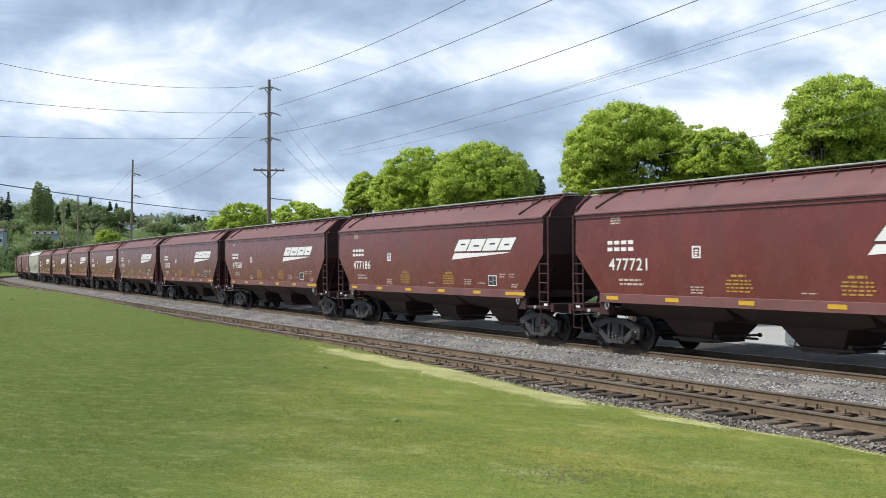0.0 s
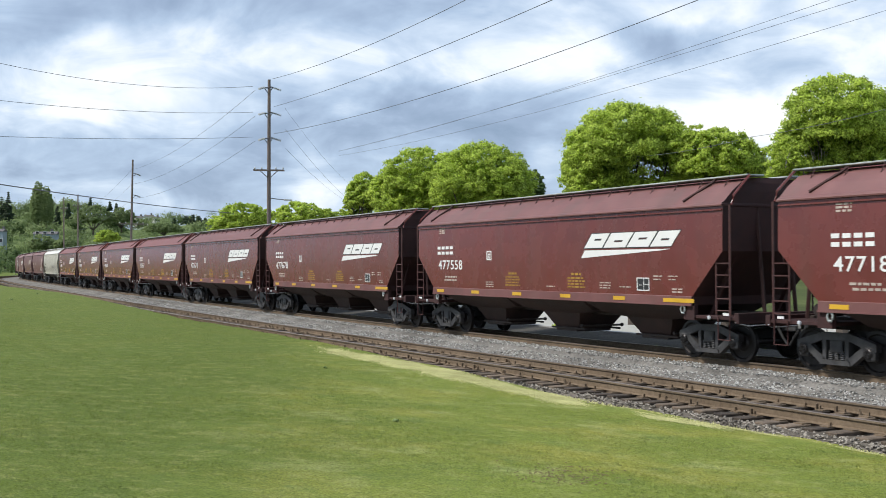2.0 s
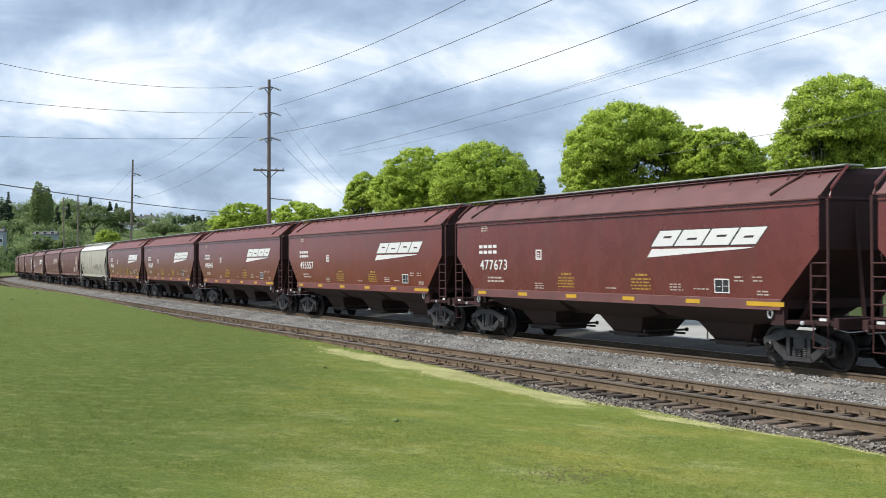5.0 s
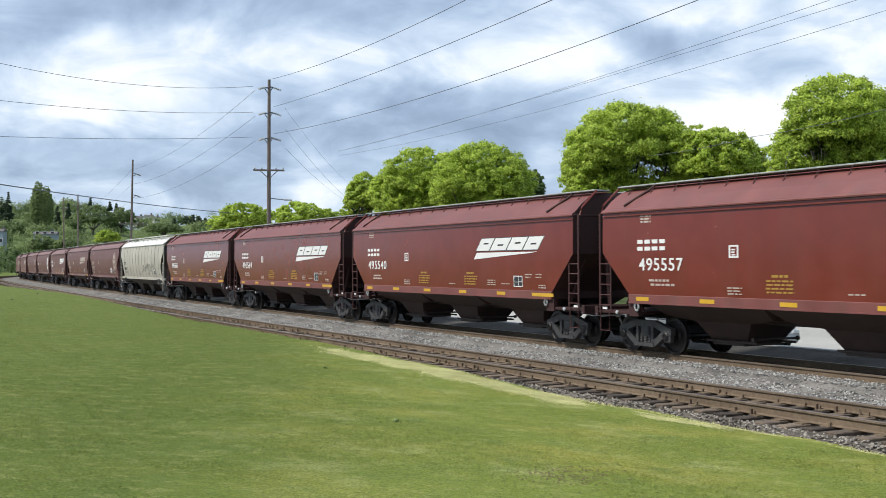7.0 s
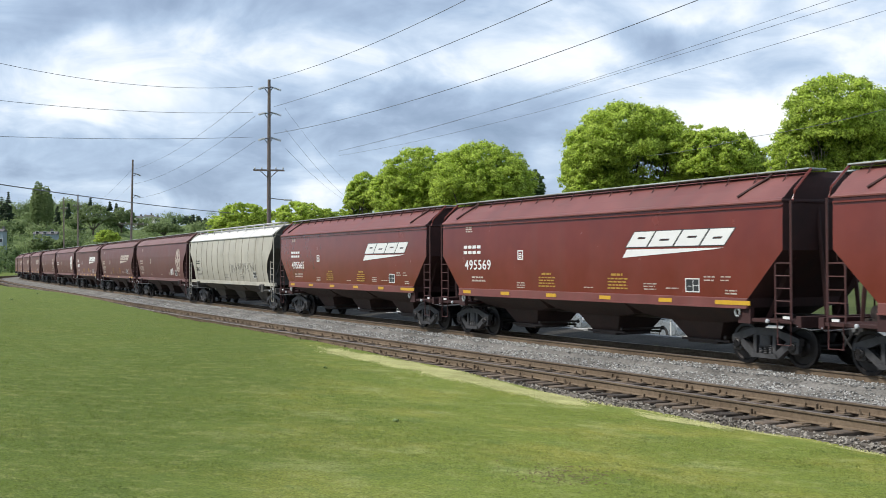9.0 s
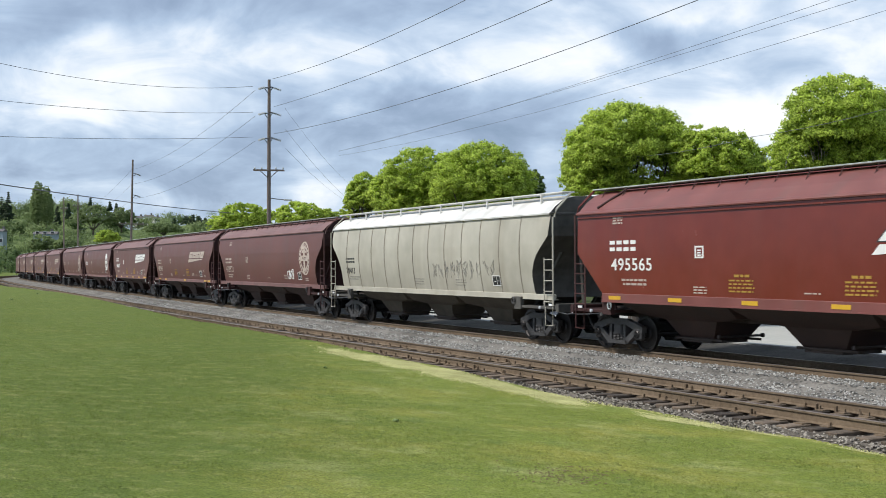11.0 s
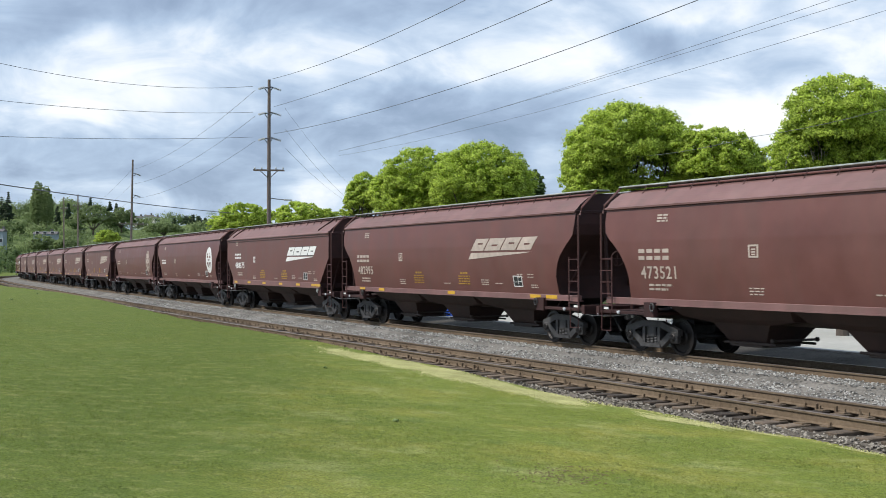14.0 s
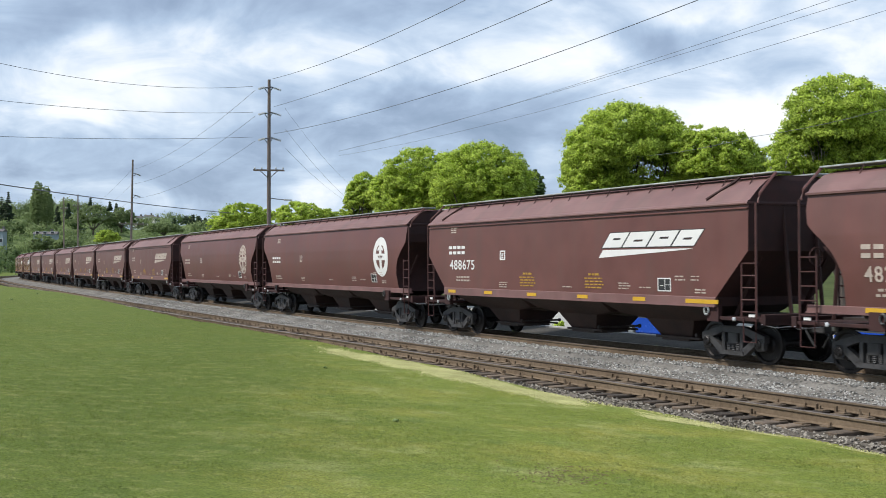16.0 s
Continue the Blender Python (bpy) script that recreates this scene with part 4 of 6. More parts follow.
def build_hopper(kind, label, group):
    """A covered hopper wagon: 'angular' with flat sides, 'curved' with bowed sides, 'tank' the pale bowed one with a raised walkway."""
    car = tagged(new("hopper_wagon"), label, "freight wagon", group)
    coat = {"angular": "brown", "curved": "purple", "tank": "grey"}[kind]
    side = flat_side if kind == "angular" else curved_side
    half, far = (8.08, 8.95) if kind == "angular" else (8.65, 9.3)
    bm = bmesh.new()
    if kind == "angular":
        add_rings(bm, [(z, w, float(np.interp(z, (1.55, 2.65), (6.95, half)))) for z, w in BOWED])
    else:
        rows = []
        for z in (1.34, 1.55, 1.8, 2.0, 2.2, 2.4, 2.6, 2.75, 2.9, 3.0, 3.1, 3.2, 3.5, 3.82):
            rows.append((z, curved_side(z), end_reach(z, half)))
        add_rings(bm, rows)
    bm.normal_update()
    bmesh.ops.recalc_face_normals(bm, faces=bm.faces)
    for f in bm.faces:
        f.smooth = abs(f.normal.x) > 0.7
        # end sheets take the colour that has the gap's shade in it
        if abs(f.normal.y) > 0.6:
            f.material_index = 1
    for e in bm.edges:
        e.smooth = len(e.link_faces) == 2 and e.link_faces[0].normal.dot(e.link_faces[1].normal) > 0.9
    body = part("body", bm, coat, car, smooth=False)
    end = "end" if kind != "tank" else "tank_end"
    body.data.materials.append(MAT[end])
    # roof with an eave band
    bm = bmesh.new()
    if kind == "angular":
        add_rings(bm, [(3.722, 1.58, half), (3.725, 1.645, half + 0.02), (3.755, 1.65, half + 0.02), (3.80, 1.615, half), (3.83, 1.55, half), (4.08, 1.30, half),
                       (4.30, 1.00, half - 0.02), (4.41, 0.66, half - 0.05), (4.43, 0.2, half - 0.05)])
    else:
        add_rings(bm, [(3.824, 1.50, half), (3.826, 1.56, half + 0.02), (3.87, 1.565, half + 0.02), (3.90, 1.50, half), (4.06, 1.35, half), (4.27, 1.05, half - 0.02),
                       (4.38, 0.66, half - 0.05), (4.40, 0.2, half - 0.05)])
    bmesh.ops.recalc_face_normals(bm, faces=bm.faces)
    for f in bm.faces:      # gables painted dark for the shade between wagons
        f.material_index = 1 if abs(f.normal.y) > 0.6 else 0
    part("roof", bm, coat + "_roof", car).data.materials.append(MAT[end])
    bm = box((-0.34, -7.5, 4.30), (0.34, 7.5, 4.47), 0.03)
    part("hatch_cover", bm, coat, car)
    # walkways with brackets
    top = 4.49 if kind != "tank" else 4.51
    for sgn in (-1, 1):
        bm = bmesh.new()
        a, b = (sgn * 0.42, sgn * 0.98) if kind != "tank" else (sgn * 0.75, sgn * 1.18)
        add_box(bm, (min(a, b), -half - 0.16, top - 0.04), (max(a, b), half + 0.16, top), 0.008)
        part("roof_walkway", bm, "galv" if kind != "tank" else "grey_roof", car)
        k = -7.6
        while k < 7.7:
            bm = bmesh.new()
            add_tube(bm, [(sgn * 0.95, k, top - 0.03), (sgn * 1.12, k, 4.19)] if kind != "tank" else [(sgn * 1.16, k, top - 0.02), (sgn * 1.16, k, 4.17)],
                     0.016 if kind != "tank" else 0.04, 4)
            part("walkway_bracket", bm, "end" if kind != "tank" else "grey_roof", car)
            k += 0.95 if kind != "tank" else 1.69
    # slanting hold-downs across the roof near the ends
    if kind == "angular":
        for y in (-6.9, 6.9):
            part("roof_grab_iron", add_tube(bmesh.new(), [(-1.52, y + 0.35, 3.90), (-1.02, y - 0.15, 4.34), (-0.9, y - 0.2, 4.47)], 0.034, 5), "end", car)
    # side sills
    for sgn in (-1, 1):
        bm = bmesh.new()
        w = side(1.45)
        y = 6.95 if kind == "angular" else 8.75
        lo, hi = (1.33, 1.56) if kind == "angular" else (1.30, 1.46)
        add_box(bm, (min(sgn * (w - 0.06), sgn * (w + 0.035)), -y, lo), (max(sgn * (w - 0.06), sgn * (w + 0.035)), y, hi), 0.012)
        add_box(bm, (min(sgn * (w - 0.12), sgn * (w + 0.055)), -y, lo - 0.012), (max(sgn * (w - 0.12), sgn * (w + 0.055)), y, lo + 0.02))
        # light caught on the sill's edge is painted in with the lighter coat
        part("side_sill", bm, coat + "_roof" if coat != "grey" else coat, car)
    # a rolled rail under the eave
    if kind == "angular":
        for sgn in (-1, 1):
            a, b = sorted((sgn * 1.585, sgn * 1.635))
            part("eave_rail", box((a, -half + 0.01, 3.615), (b, half - 0.01, 3.655), 0.008), coat, car)
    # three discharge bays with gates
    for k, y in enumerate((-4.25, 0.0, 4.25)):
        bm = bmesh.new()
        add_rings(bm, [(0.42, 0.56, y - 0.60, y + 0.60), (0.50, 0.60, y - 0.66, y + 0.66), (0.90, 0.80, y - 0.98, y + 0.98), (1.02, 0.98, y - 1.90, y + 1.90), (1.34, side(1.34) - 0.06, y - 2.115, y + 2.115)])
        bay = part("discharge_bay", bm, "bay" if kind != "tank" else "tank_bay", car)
        bm = bmesh.new()
        add_box(bm, (-0.62, y - 0.56, 0.34), (0.62, y + 0.56, 0.425), 0.01)
        for x in (-0.65, 0.59):
            add_box(bm, (x, y - 1.02, 0.40), (x + 0.06, y + 0.78, 0.46), 0.01)
        add_lathe(bm, [(-0.76, 0.03), (-0.75, 0.055), (-0.69, 0.055), (-0.68, 0.03), (0.68, 0.03), (0.69, 0.055), (0.75, 0.055), (0.76, 0.03)], "x", 8, (0, y - 0.98, 0.53))
        part("outlet_gate", bm, "under", bay)
    # frame at the ends: centre sill, platforms, posts, couplers, brake gear
    bm = box((-0.32, 0.5 - far, 0.88), (0.32, far - 0.5, 1.16))
    part("centre_sill", bm, "under", car)
    for e in (-1, 1):
        bm = bmesh.new()
        a, b = sorted((e * 6.7, e * (half + 0.47)))
        add_box(bm, (-1.52, a, 1.02), (1.52, b, 1.10), 0.01)
        a, b = sorted((e * (half + 0.32), e * (half + 0.47)))
        add_box(bm, (-1.55, a, 0.95), (1.55, b, 1.20), 0.01)
        for x in (-1.50, 1.50):
            add_box(bm, (x - 0.06, min(e * 6.6, e * 7.0), 0.98), (x + 0.06, max(e * 6.6, e * 7.0), 1.36))
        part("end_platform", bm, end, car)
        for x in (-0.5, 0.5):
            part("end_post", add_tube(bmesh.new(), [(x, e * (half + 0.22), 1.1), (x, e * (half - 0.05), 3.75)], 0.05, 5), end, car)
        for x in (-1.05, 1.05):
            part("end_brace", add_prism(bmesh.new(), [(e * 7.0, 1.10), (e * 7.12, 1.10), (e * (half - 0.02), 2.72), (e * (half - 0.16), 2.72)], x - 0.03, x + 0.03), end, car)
        bm = bmesh.new()
        add_box(bm, (-0.16, min(e * (half + 0.4), e * (far - 0.02)), 0.74), (0.16, max(e * (half + 0.4), e * (far - 0.02)), 0.98), 0.03)
        add_tube(bm, [(0.3, e * (far - 0.4), 0.75), (0.32, e * (far - 0.2), 0.5), (0.3, e * (far - 0.02), 0.52)], 0.03, 5)
        part("coupler", bm, "bogie", car)
        for x in (-1.56, 1.56):
            ladder(car, x, e * (half - 0.28), e * (half + 0.20), 1.12, 2.42 if kind == "angular" else 2.55, coat, 3.74)
            sm = bmesh.new()
            add_tube(sm, [(x, e * (half - 0.22), 1.10), (x, e * (half - 0.22), 0.55), (x, e * (half + 0.18), 0.55), (x, e * (half + 0.18), 1.10)], 0.02, 5)
            part("step", sm, "dark_rail" if coat != "grey" else coat, car)
        for x in (-1, 1):
            part("corner_rail", add_tube(bmesh.new(), [(x * 1.50, e * (half + 0.2), 3.74), (x * 1.42, e * (half + 0.2), 3.98), (x * 0.9, e * (half + 0.16), 4.46)], 0.035, 5), coat, car)
        # small fittings of the end: uncoupling lever, air hose, card holder
        lever = add_tube(bmesh.new(), [(-1.56, e * (half + 0.36), 0.98), (-1.30, e * (half + 0.52), 0.90), (-0.5, e * (half + 0.54), 0.92), (-0.15, e * (half + 0.6), 1.0)], 0.014, 5)
        part("uncoupling_lever", lever, "bright", car)
        hose = add_tube(bmesh.new(), [(-0.40, e * (far - 0.35), 0.86), (-0.42, e * (far - 0.15), 0.62), (-0.40, e * (far - 0.02), 0.45)], 0.03, 6)
        part("air_hose", hose, "rubber", car)
        part("angle_cock", box((-0.47, e * (far - 0.37) - 0.06, 0.84), (-0.35, e * (far - 0.37) + 0.06, 0.95), 0.02), "bright", car)
        part("card_holder", box((-1.535, e * (half + 0.02) - 0.10, 1.125), (-1.515, e * (half + 0.02) + 0.10, 1.19)), "white", car)
        part("retaining_valve", add_lathe(bmesh.new(), [(-1.58, 0.03), (-1.57, 0.05), (-1.53, 0.05)], "x", 8, (0, e * (half - 0.55), 1.06)), "insulator", car)
        ring = [(-1.60, e * 6.62 + 0.075 * math.sin(a), 1.235 - 0.10 * math.cos(a)) for a in (2 * math.pi * k / 12 for k in range(13))]
        part("jacking_ring", add_tube(bmesh.new(), ring, 0.026, 6), "galv" if kind == "angular" else "bogie", car)
    bm = bmesh.new()
    add_lathe(bm, [(-0.36, 0.05), (-0.34, 0.15), (0.34, 0.15), (0.36, 0.05)], "x", 12, (-0.55, 7.6, 1.32))
    add_tube(bm, [(-0.36, -6.6, 1.02), (-0.36, 6.6, 1.02)], 0.025, 5)
    part("brake_cylinder", bm, "under", car)
    bm = bmesh.new()
    for k in range(12):
        a, b = 2 * math.pi * k / 12, 2 * math.pi * (k + 1) / 12
        add_tube(bm, [(-0.9 + 0.21 * math.cos(a), (half + 0.34), 2.5 + 0.21 * math.sin(a)), (-0.9 + 0.21 * math.cos(b), (half + 0.34), 2.5 + 0.21 * math.sin(b))], 0.018, 4)
    add_tube(bm, [(-1.10, (half + 0.34), 2.5), (-0.70, (half + 0.34), 2.5)], 0.015, 4)
    add_tube(bm, [(-0.9, (half + 0.34), 2.30), (-0.9, (half + 0.34), 2.70)], 0.015, 4)
    part("hand_brake_wheel", bm, "end", car)
    meshes = {}
    for y in ((-6.95, 6.95) if kind == "angular" else (-7.3, 7.3)):
        build_bogie(car, y, meshes)
    if kind == "tank":
        # welded seams that follow the bowed side
        SEAM = [(z, curved_side(z)) for z in (1.46, 1.7, 2.0, 2.3, 2.6, 2.85, 3.05, 3.3, 3.55, 3.82)]
        for k, y in enumerate(np.arange(-7.0, 7.01, 1.27)):
            bm = bmesh.new()
            for (z0, w0), (z1, w1) in zip(SEAM, SEAM[1:]):
                if abs(y) > end_reach(z0, half) - 0.1:
                    continue
                v = [bm.verts.new(p) for p in ((-w0 - 0.012, y - 0.02, z0), (-w0 - 0.012, y + 0.02, z0), (-w1 - 0.012, y + 0.02, z1), (-w1 - 0.012, y - 0.02, z1),
                                               (-w0 + 0.02, y - 0.02, z0), (-w0 + 0.02, y + 0.02, z0), (-w1 + 0.02, y + 0.02, z1), (-w1 + 0.02, y - 0.02, z1))]
                for f in ((0, 1, 2, 3), (0, 3, 7, 4), (1, 5, 6, 2)):
                    bm.faces.new([v[i] for i in f])
            if bm.faces:
                part("weld_seam", bm, "seam", car)
            else:
                bm.free()
    return car


def dress(car, kind, number, style, mat, seed):
    """Lettering, reflectors and emblems of one wagon."""
    side = flat_side if kind == "angular" else curved_side
    rng = random.Random(seed)
    ys = (6.36, 3.88, 1.24, -1.44, -4.02, -6.18, -6.76) if kind == "angular" else (6.9, 5.0, 2.3, -0.9, -3.6, -6.4, -7.3)
    if style in ("bright", "worn"):
        for i, y in enumerate(ys):
            w = 0.26 if i < 5 else 0.30
            bm = bmesh.new()
            ws = side(1.45) + 0.037
            z = 1.445 if kind == "angular" else 1.39
            if style == "worn" and i in (2, 4):
                continue
            sheet(bm, [(y + w, z - 0.05), (y - w, z - 0.05), (y - w, z + 0.05), (y + w, z + 0.05)], lambda q: ws, 0.006)
            part("reflector", bm, "yellow", car)
    if style != "tank":
        for k in range(4):      # the owner's initials as four pairs of plain bars
            bm = bmesh.new()
            y, w, z = (6.56 - k * 0.30, 0.22, 2.70) if kind == "angular" else (7.15 - k * 0.32, 0.24, 2.46)
            for up in (0.0, 0.18):
                sheet(bm, [(y, z + up), (y - w, z + up), (y - w, z + up + 0.10), (y, z + up + 0.10)], side)
            part("initial_block", bm, mat, car)
    if number:
        figures("figure", number, 6.5 if kind == "angular" else 7.1, 2.19 if kind == "angular" else 2.00 if style == "tank" else 1.98, 0.315 if style != "tank" else 0.24, car, mat, side, 1.18 if style == "bright" else 1.0, 0.004)
    # small stencils
    bm = bmesh.new()
    if style == "tank":
        bars(bm, 6.9, 1.88, 1.2, 2, 0.09, 0.04, side, 0.3, seed)
        bars(bm, 0.6, 1.85, 0.8, 3, 0.09, 0.03, side, 0.2, seed + 1)
        bars(bm, -2.6, 1.85, 0.8, 3, 0.09, 0.03, side, 0.2, seed + 2)
        tagged(part("stencil_writing", bm, "faded_grey", car), kind="stuff")
        for k in range(4):      # the owner's initials as four pairs of plain bars
            bm = bmesh.new()
            for up in (0.0, 0.13):
                sheet(bm, [(7.08 - k * 0.24, 2.44 + up), (6.90 - k * 0.24, 2.44 + up), (6.90 - k * 0.24, 2.51 + up), (7.08 - k * 0.24, 2.51 + up)], side)
            part("initial_block", bm, "black", car)
    else:
        bars(bm, 6.1 if kind == "angular" else 6.9, 1.96 if kind == "angular" else 1.84, 1.1, 2, 0.11, 0.055, side, 0.3, seed)
        bars(bm, 6.44, 3.62, 0.44, 3, 0.075, 0.045, side, 0.05, seed + 1)
        bars(bm, 3.2, 1.80, 0.5, 3, 0.07, 0.03, side, 0.1, seed + 2)
        bars(bm, -0.4, 1.72, 0.5, 1, 0.07, 0.03, side, 0.1, seed + 3)
        bars(bm, -3.1, 1.86, 0.55, 3, 0.07, 0.03, side, 0.2, seed + 4)
        bars(bm, -4.0, 1.76, 0.6, 1, 0.07, 0.03, side, 0.2, seed + 5)
        bars(bm, -5.45, 2.06, 0.42, 2, 0.085, 0.035, side, 0.3, seed + 6)
        bars(bm, -6.05, 2.06, 0.40, 2, 0.085, 0.03, side, 0.3, seed + 8)
        bars(bm, -6.2, 1.74, 0.42, 2, 0.07, 0.035, side, 0.1, seed + 7)
        tagged(part("stencil_writing", bm, "worn_white", car), kind="stuff")
        bm = bmesh.new()
        for y0, y1, z0, z1 in ((3.12, 3.07, 2.49, 2.79), (2.85, 2.80, 2.49, 2.79), (3.07, 2.85, 2.49, 2.53), (3.07, 2.85, 2.75, 2.79)):
            sheet(bm, [(y0, z0), (y1, z0), (y1, z1), (y0, z1)], side)
        bars(bm, 3.03, 2.70, 0.14, 3, 0.06, 0.035, side, 0.1, seed)
        part("stencil_box", bm, "white" if style == "bright" else "worn_white", car)
        if style != "round":
            for y in (1.96, -1.52):
                bm = bmesh.new()
                bars(bm, y - 0.2, 2.10, 0.5, 1, 0.1, 0.06, side, 0.0, seed)
                bars(bm, y, 1.98, 0.92, 4, 0.085, 0.038, side, 0.15, seed + 3)
                tagged(part("warning_panel", bm, "faded_yellow", car), kind="stuff")
    # inspection plate: black with a white border
    y = -4.78 if kind == "angular" else -5.2
    bm = bmesh.new()
    for y0, y1, z0, z1 in ((y, y - 0.028, 1.66, 2.0), (y - 0.492, y - 0.52, 1.66, 2.0), (y - 0.028, y - 0.492, 1.66, 1.685), (y - 0.028, y - 0.492, 1.975, 2.0),
                           (y - 0.28, y - 0.295, 1.685, 1.975), (y - 0.10, y - 0.22, 1.80, 1.815), (y - 0.295, y - 0.492, 1.82, 1.832)):
        sheet(bm, [(y0, z0), (y1, z0), (y1, z1), (y0, z1)], side, 0.012)
    plate = part("inspection_plate", bm, "white", car)
    bm = bmesh.new()
    sheet(bm, [(y - 0.01, 1.67), (y - 0.51, 1.67), (y - 0.51, 1.99), (y - 0.01, 1.99)], side, 0.006)
    part("plate_back", bm, "black", plate)
    if style == "bright":
        slant_logo(car, "white", side)
    elif style == "worn":
        slant_logo(car, mat, side, -2.4, True)
    elif style == "round":
        round_emblem(car, mat, side)
    if number in ("473521", "70413"):
        scrawl(car, side, -3.7 if number == "473521" else -0.9, 1.72 if number == "473521" else 2.0, 0.95 if number == "473521" else 4.6,
               "white" if number == "473521" else "black", seed)


# order from the front: shape, coat, number, lettering, lettering paint, where its middle stands at the start (metres along the line)
WAGONS = (
    ("angular", "brown", "477721", "bright", "white", 18.1), ("angular", "brown", "477186", "bright", "white", 35.95), ("angular", "brown", "477558", "bright", "white", 53.88),
    ("angular", "brown", "477678", "bright", "white", 71.76), ("angular", "brown", "477673", "bright", "white", 89.45), ("angular", "red", "495557", "bright", "white", 106.75),
    ("angular", "red", "495540", "bright", "white", 124.33), ("angular", "red", "495569", "bright", "white", 141.9), ("angular", "red", "495565", "bright", "white", 159.35),
    ("tank", "grey", "70413", "tank", "black", 177.6), ("curved", "purple", "473521", "round", "worn_white", 196.15),
    ("curved", "purple", "482995", "worn", "worn_white", 214.92), ("angular", "purple", "488675", "bright", "white", 233.35), ("curved", "purple", "", "round", "white", 252.05),
    ("curved", "purple", "", "round", "worn_white", 270.8), ("angular", "purple", "", "worn", "worn_white", 290.3), ("angular", "purple", "", "worn", "worn_white", 308.6),
    ("angular", "purple", "", "worn", "worn_white", 326.3), ("angular", "purple", "", "worn", "worn_white", 343.7), ("angular", "purple", "", "worn", "worn_white", 361.5),
    ("angular", "purple", "", "worn", "worn_white", 379.4), ("angular", "brown", "", "bright", "white", 397.3), ("angular", "brown", "", "bright", "white", 415.2),
    ("angular", "brown", "", "bright", "white", 433.1))
LABELS = {
    ("angular", "brown"): "oxide-brown covered hopper wagon with white slanted emblem, rolling on the track",
    ("angular", "red"): "clean oxide-red covered hopper wagon with white slanted emblem on the track",
    ("angular", "purple"): "dusty purple-brown covered hopper wagon with white slanted emblem on the track",
    ("tank", "grey"): "weathered pale grey bow-sided hopper wagon with white roof and graffiti",
    ("curved", "purple"): "faded purple-brown bow-sided hopper wagon with worn emblem on the track"}
SPEED = 12.85
TRAIN = []


def build_train():
    models = {}
    for i, (kind, coat, number, style, mat, start) in enumerate(WAGONS):
        key = kind
        if key not in models:
            models[key] = build_hopper(kind, "", "wagons of the grain train")
            models[key].location.z = -500
        car = copy_thing(models[key], Matrix.Identity(4))
        tagged(car, LABELS[(kind, coat)])
        if kind == "angular" and coat != "brown" or kind == "curved" and coat != "purple":
            for o in car.children_recursive:
                for old, fresh in (((MAT["brown"], MAT["purple"]), coat), ((MAT["brown_roof"], MAT["purple_roof"]), coat + "_roof")):
                    if o.data.materials and o.data.materials[0] in old:
                        o.material_slots[0].link = "OBJECT"
                        o.material_slots[0].material = MAT[fresh]
        dress(car, kind, number, style, mat, 100 + 13 * i)
        TRAIN.append((car, start))
    for car in models.values():
        for o in list(car.children_recursive) + [car]:
            bpy.data.objects.remove(o)


def wagon_pose(s):
    a, _ = on_line(s - 6.95)
    b, _ = on_line(s + 6.95)
    d = b - a
    return Matrix.Translation((a + b) / 2) @ pose(0, 0, 0, 0, 0, -math.degrees(math.atan2(d.x, d.y)))


def train_run(t):
    """How far the train has come at t seconds."""
    return SPEED * t + 0.035 * max(0.0, t - 12.5) ** 2


# ---------------------------------------------------------------- trees
def leaf_part(name, sprays, mat, parent=None):
    """A crown of leaf sprays, each shaded along the rounded mass that it belongs to."""
    v, f, nrm = sprays
    ob = part(name, (v.tolist(), f.tolist()), mat, parent)
    ob.data.normals_split_custom_set_from_vertices(nrm.tolist())
    return ob


def leaves(rng, centres, radii, count, size, squash=0.8, shell=0.35, middle=None):
    """Many small bent leaf sprays on and in clumps: arrays of verts and faces."""
    centres, radii = np.asarray(centres, float), np.asarray(radii, float)
    w = radii ** 2
    pick = rng.choice(len(centres), count, p=w / w.sum())
    d = rng.normal(size=(count, 3))
    d /= np.linalg.norm(d, axis=1)[:, None]
    d[:, 2] = np.where(d[:, 2] < -0.5, -d[:, 2] * 0.6, d[:, 2])
    r = radii[pick] * (shell + (1 - shell) * rng.random(count) ** 0.5) * (1 + rng.normal(0, 0.24, count))
    p = centres[pick] + d * r[:, None] * np.array([1, 1, squash])
    nrm = d + rng.normal(scale=0.6, size=(count, 3)) + np.array([-0.45, -0.35, 0.45])
    nrm /= np.linalg.norm(nrm, axis=1)[:, None]
    nrm[nrm @ np.array(SUN_DIR) < 0] *= -1
    a = np.cross(nrm, rng.normal(size=(count, 3)))
    a /= np.linalg.norm(a, axis=1)[:, None]
    b = np.cross(nrm, a)
    s = size * rng.uniform(0.55, 1.35, count)[:, None]
    fold = nrm * s * 0.25
    v = np.stack([p - a * s, p - b * s * 0.62 - fold, p + a * s, p + b * s * 0.62 - fold], 1)
    base = 4 * np.arange(count)[:, None]
    f = np.concatenate([base + np.array([0, 1, 2]), base + np.array([0, 2, 3])])
    out = d * 0.7
    if middle is not None:
        m = p - np.asarray(middle)
        out = out * 1.1 + m / np.linalg.norm(m, axis=1)[:, None] * 0.35
    soft = out + nrm * 0.55
    soft = np.where((np.einsum("ij,ij->i", soft, nrm) < 0.15)[:, None], nrm, soft)
    soft /= np.linalg.norm(soft, axis=1)[:, None]
    return v.reshape(-1, 3), f, np.repeat(soft, 4, axis=0)


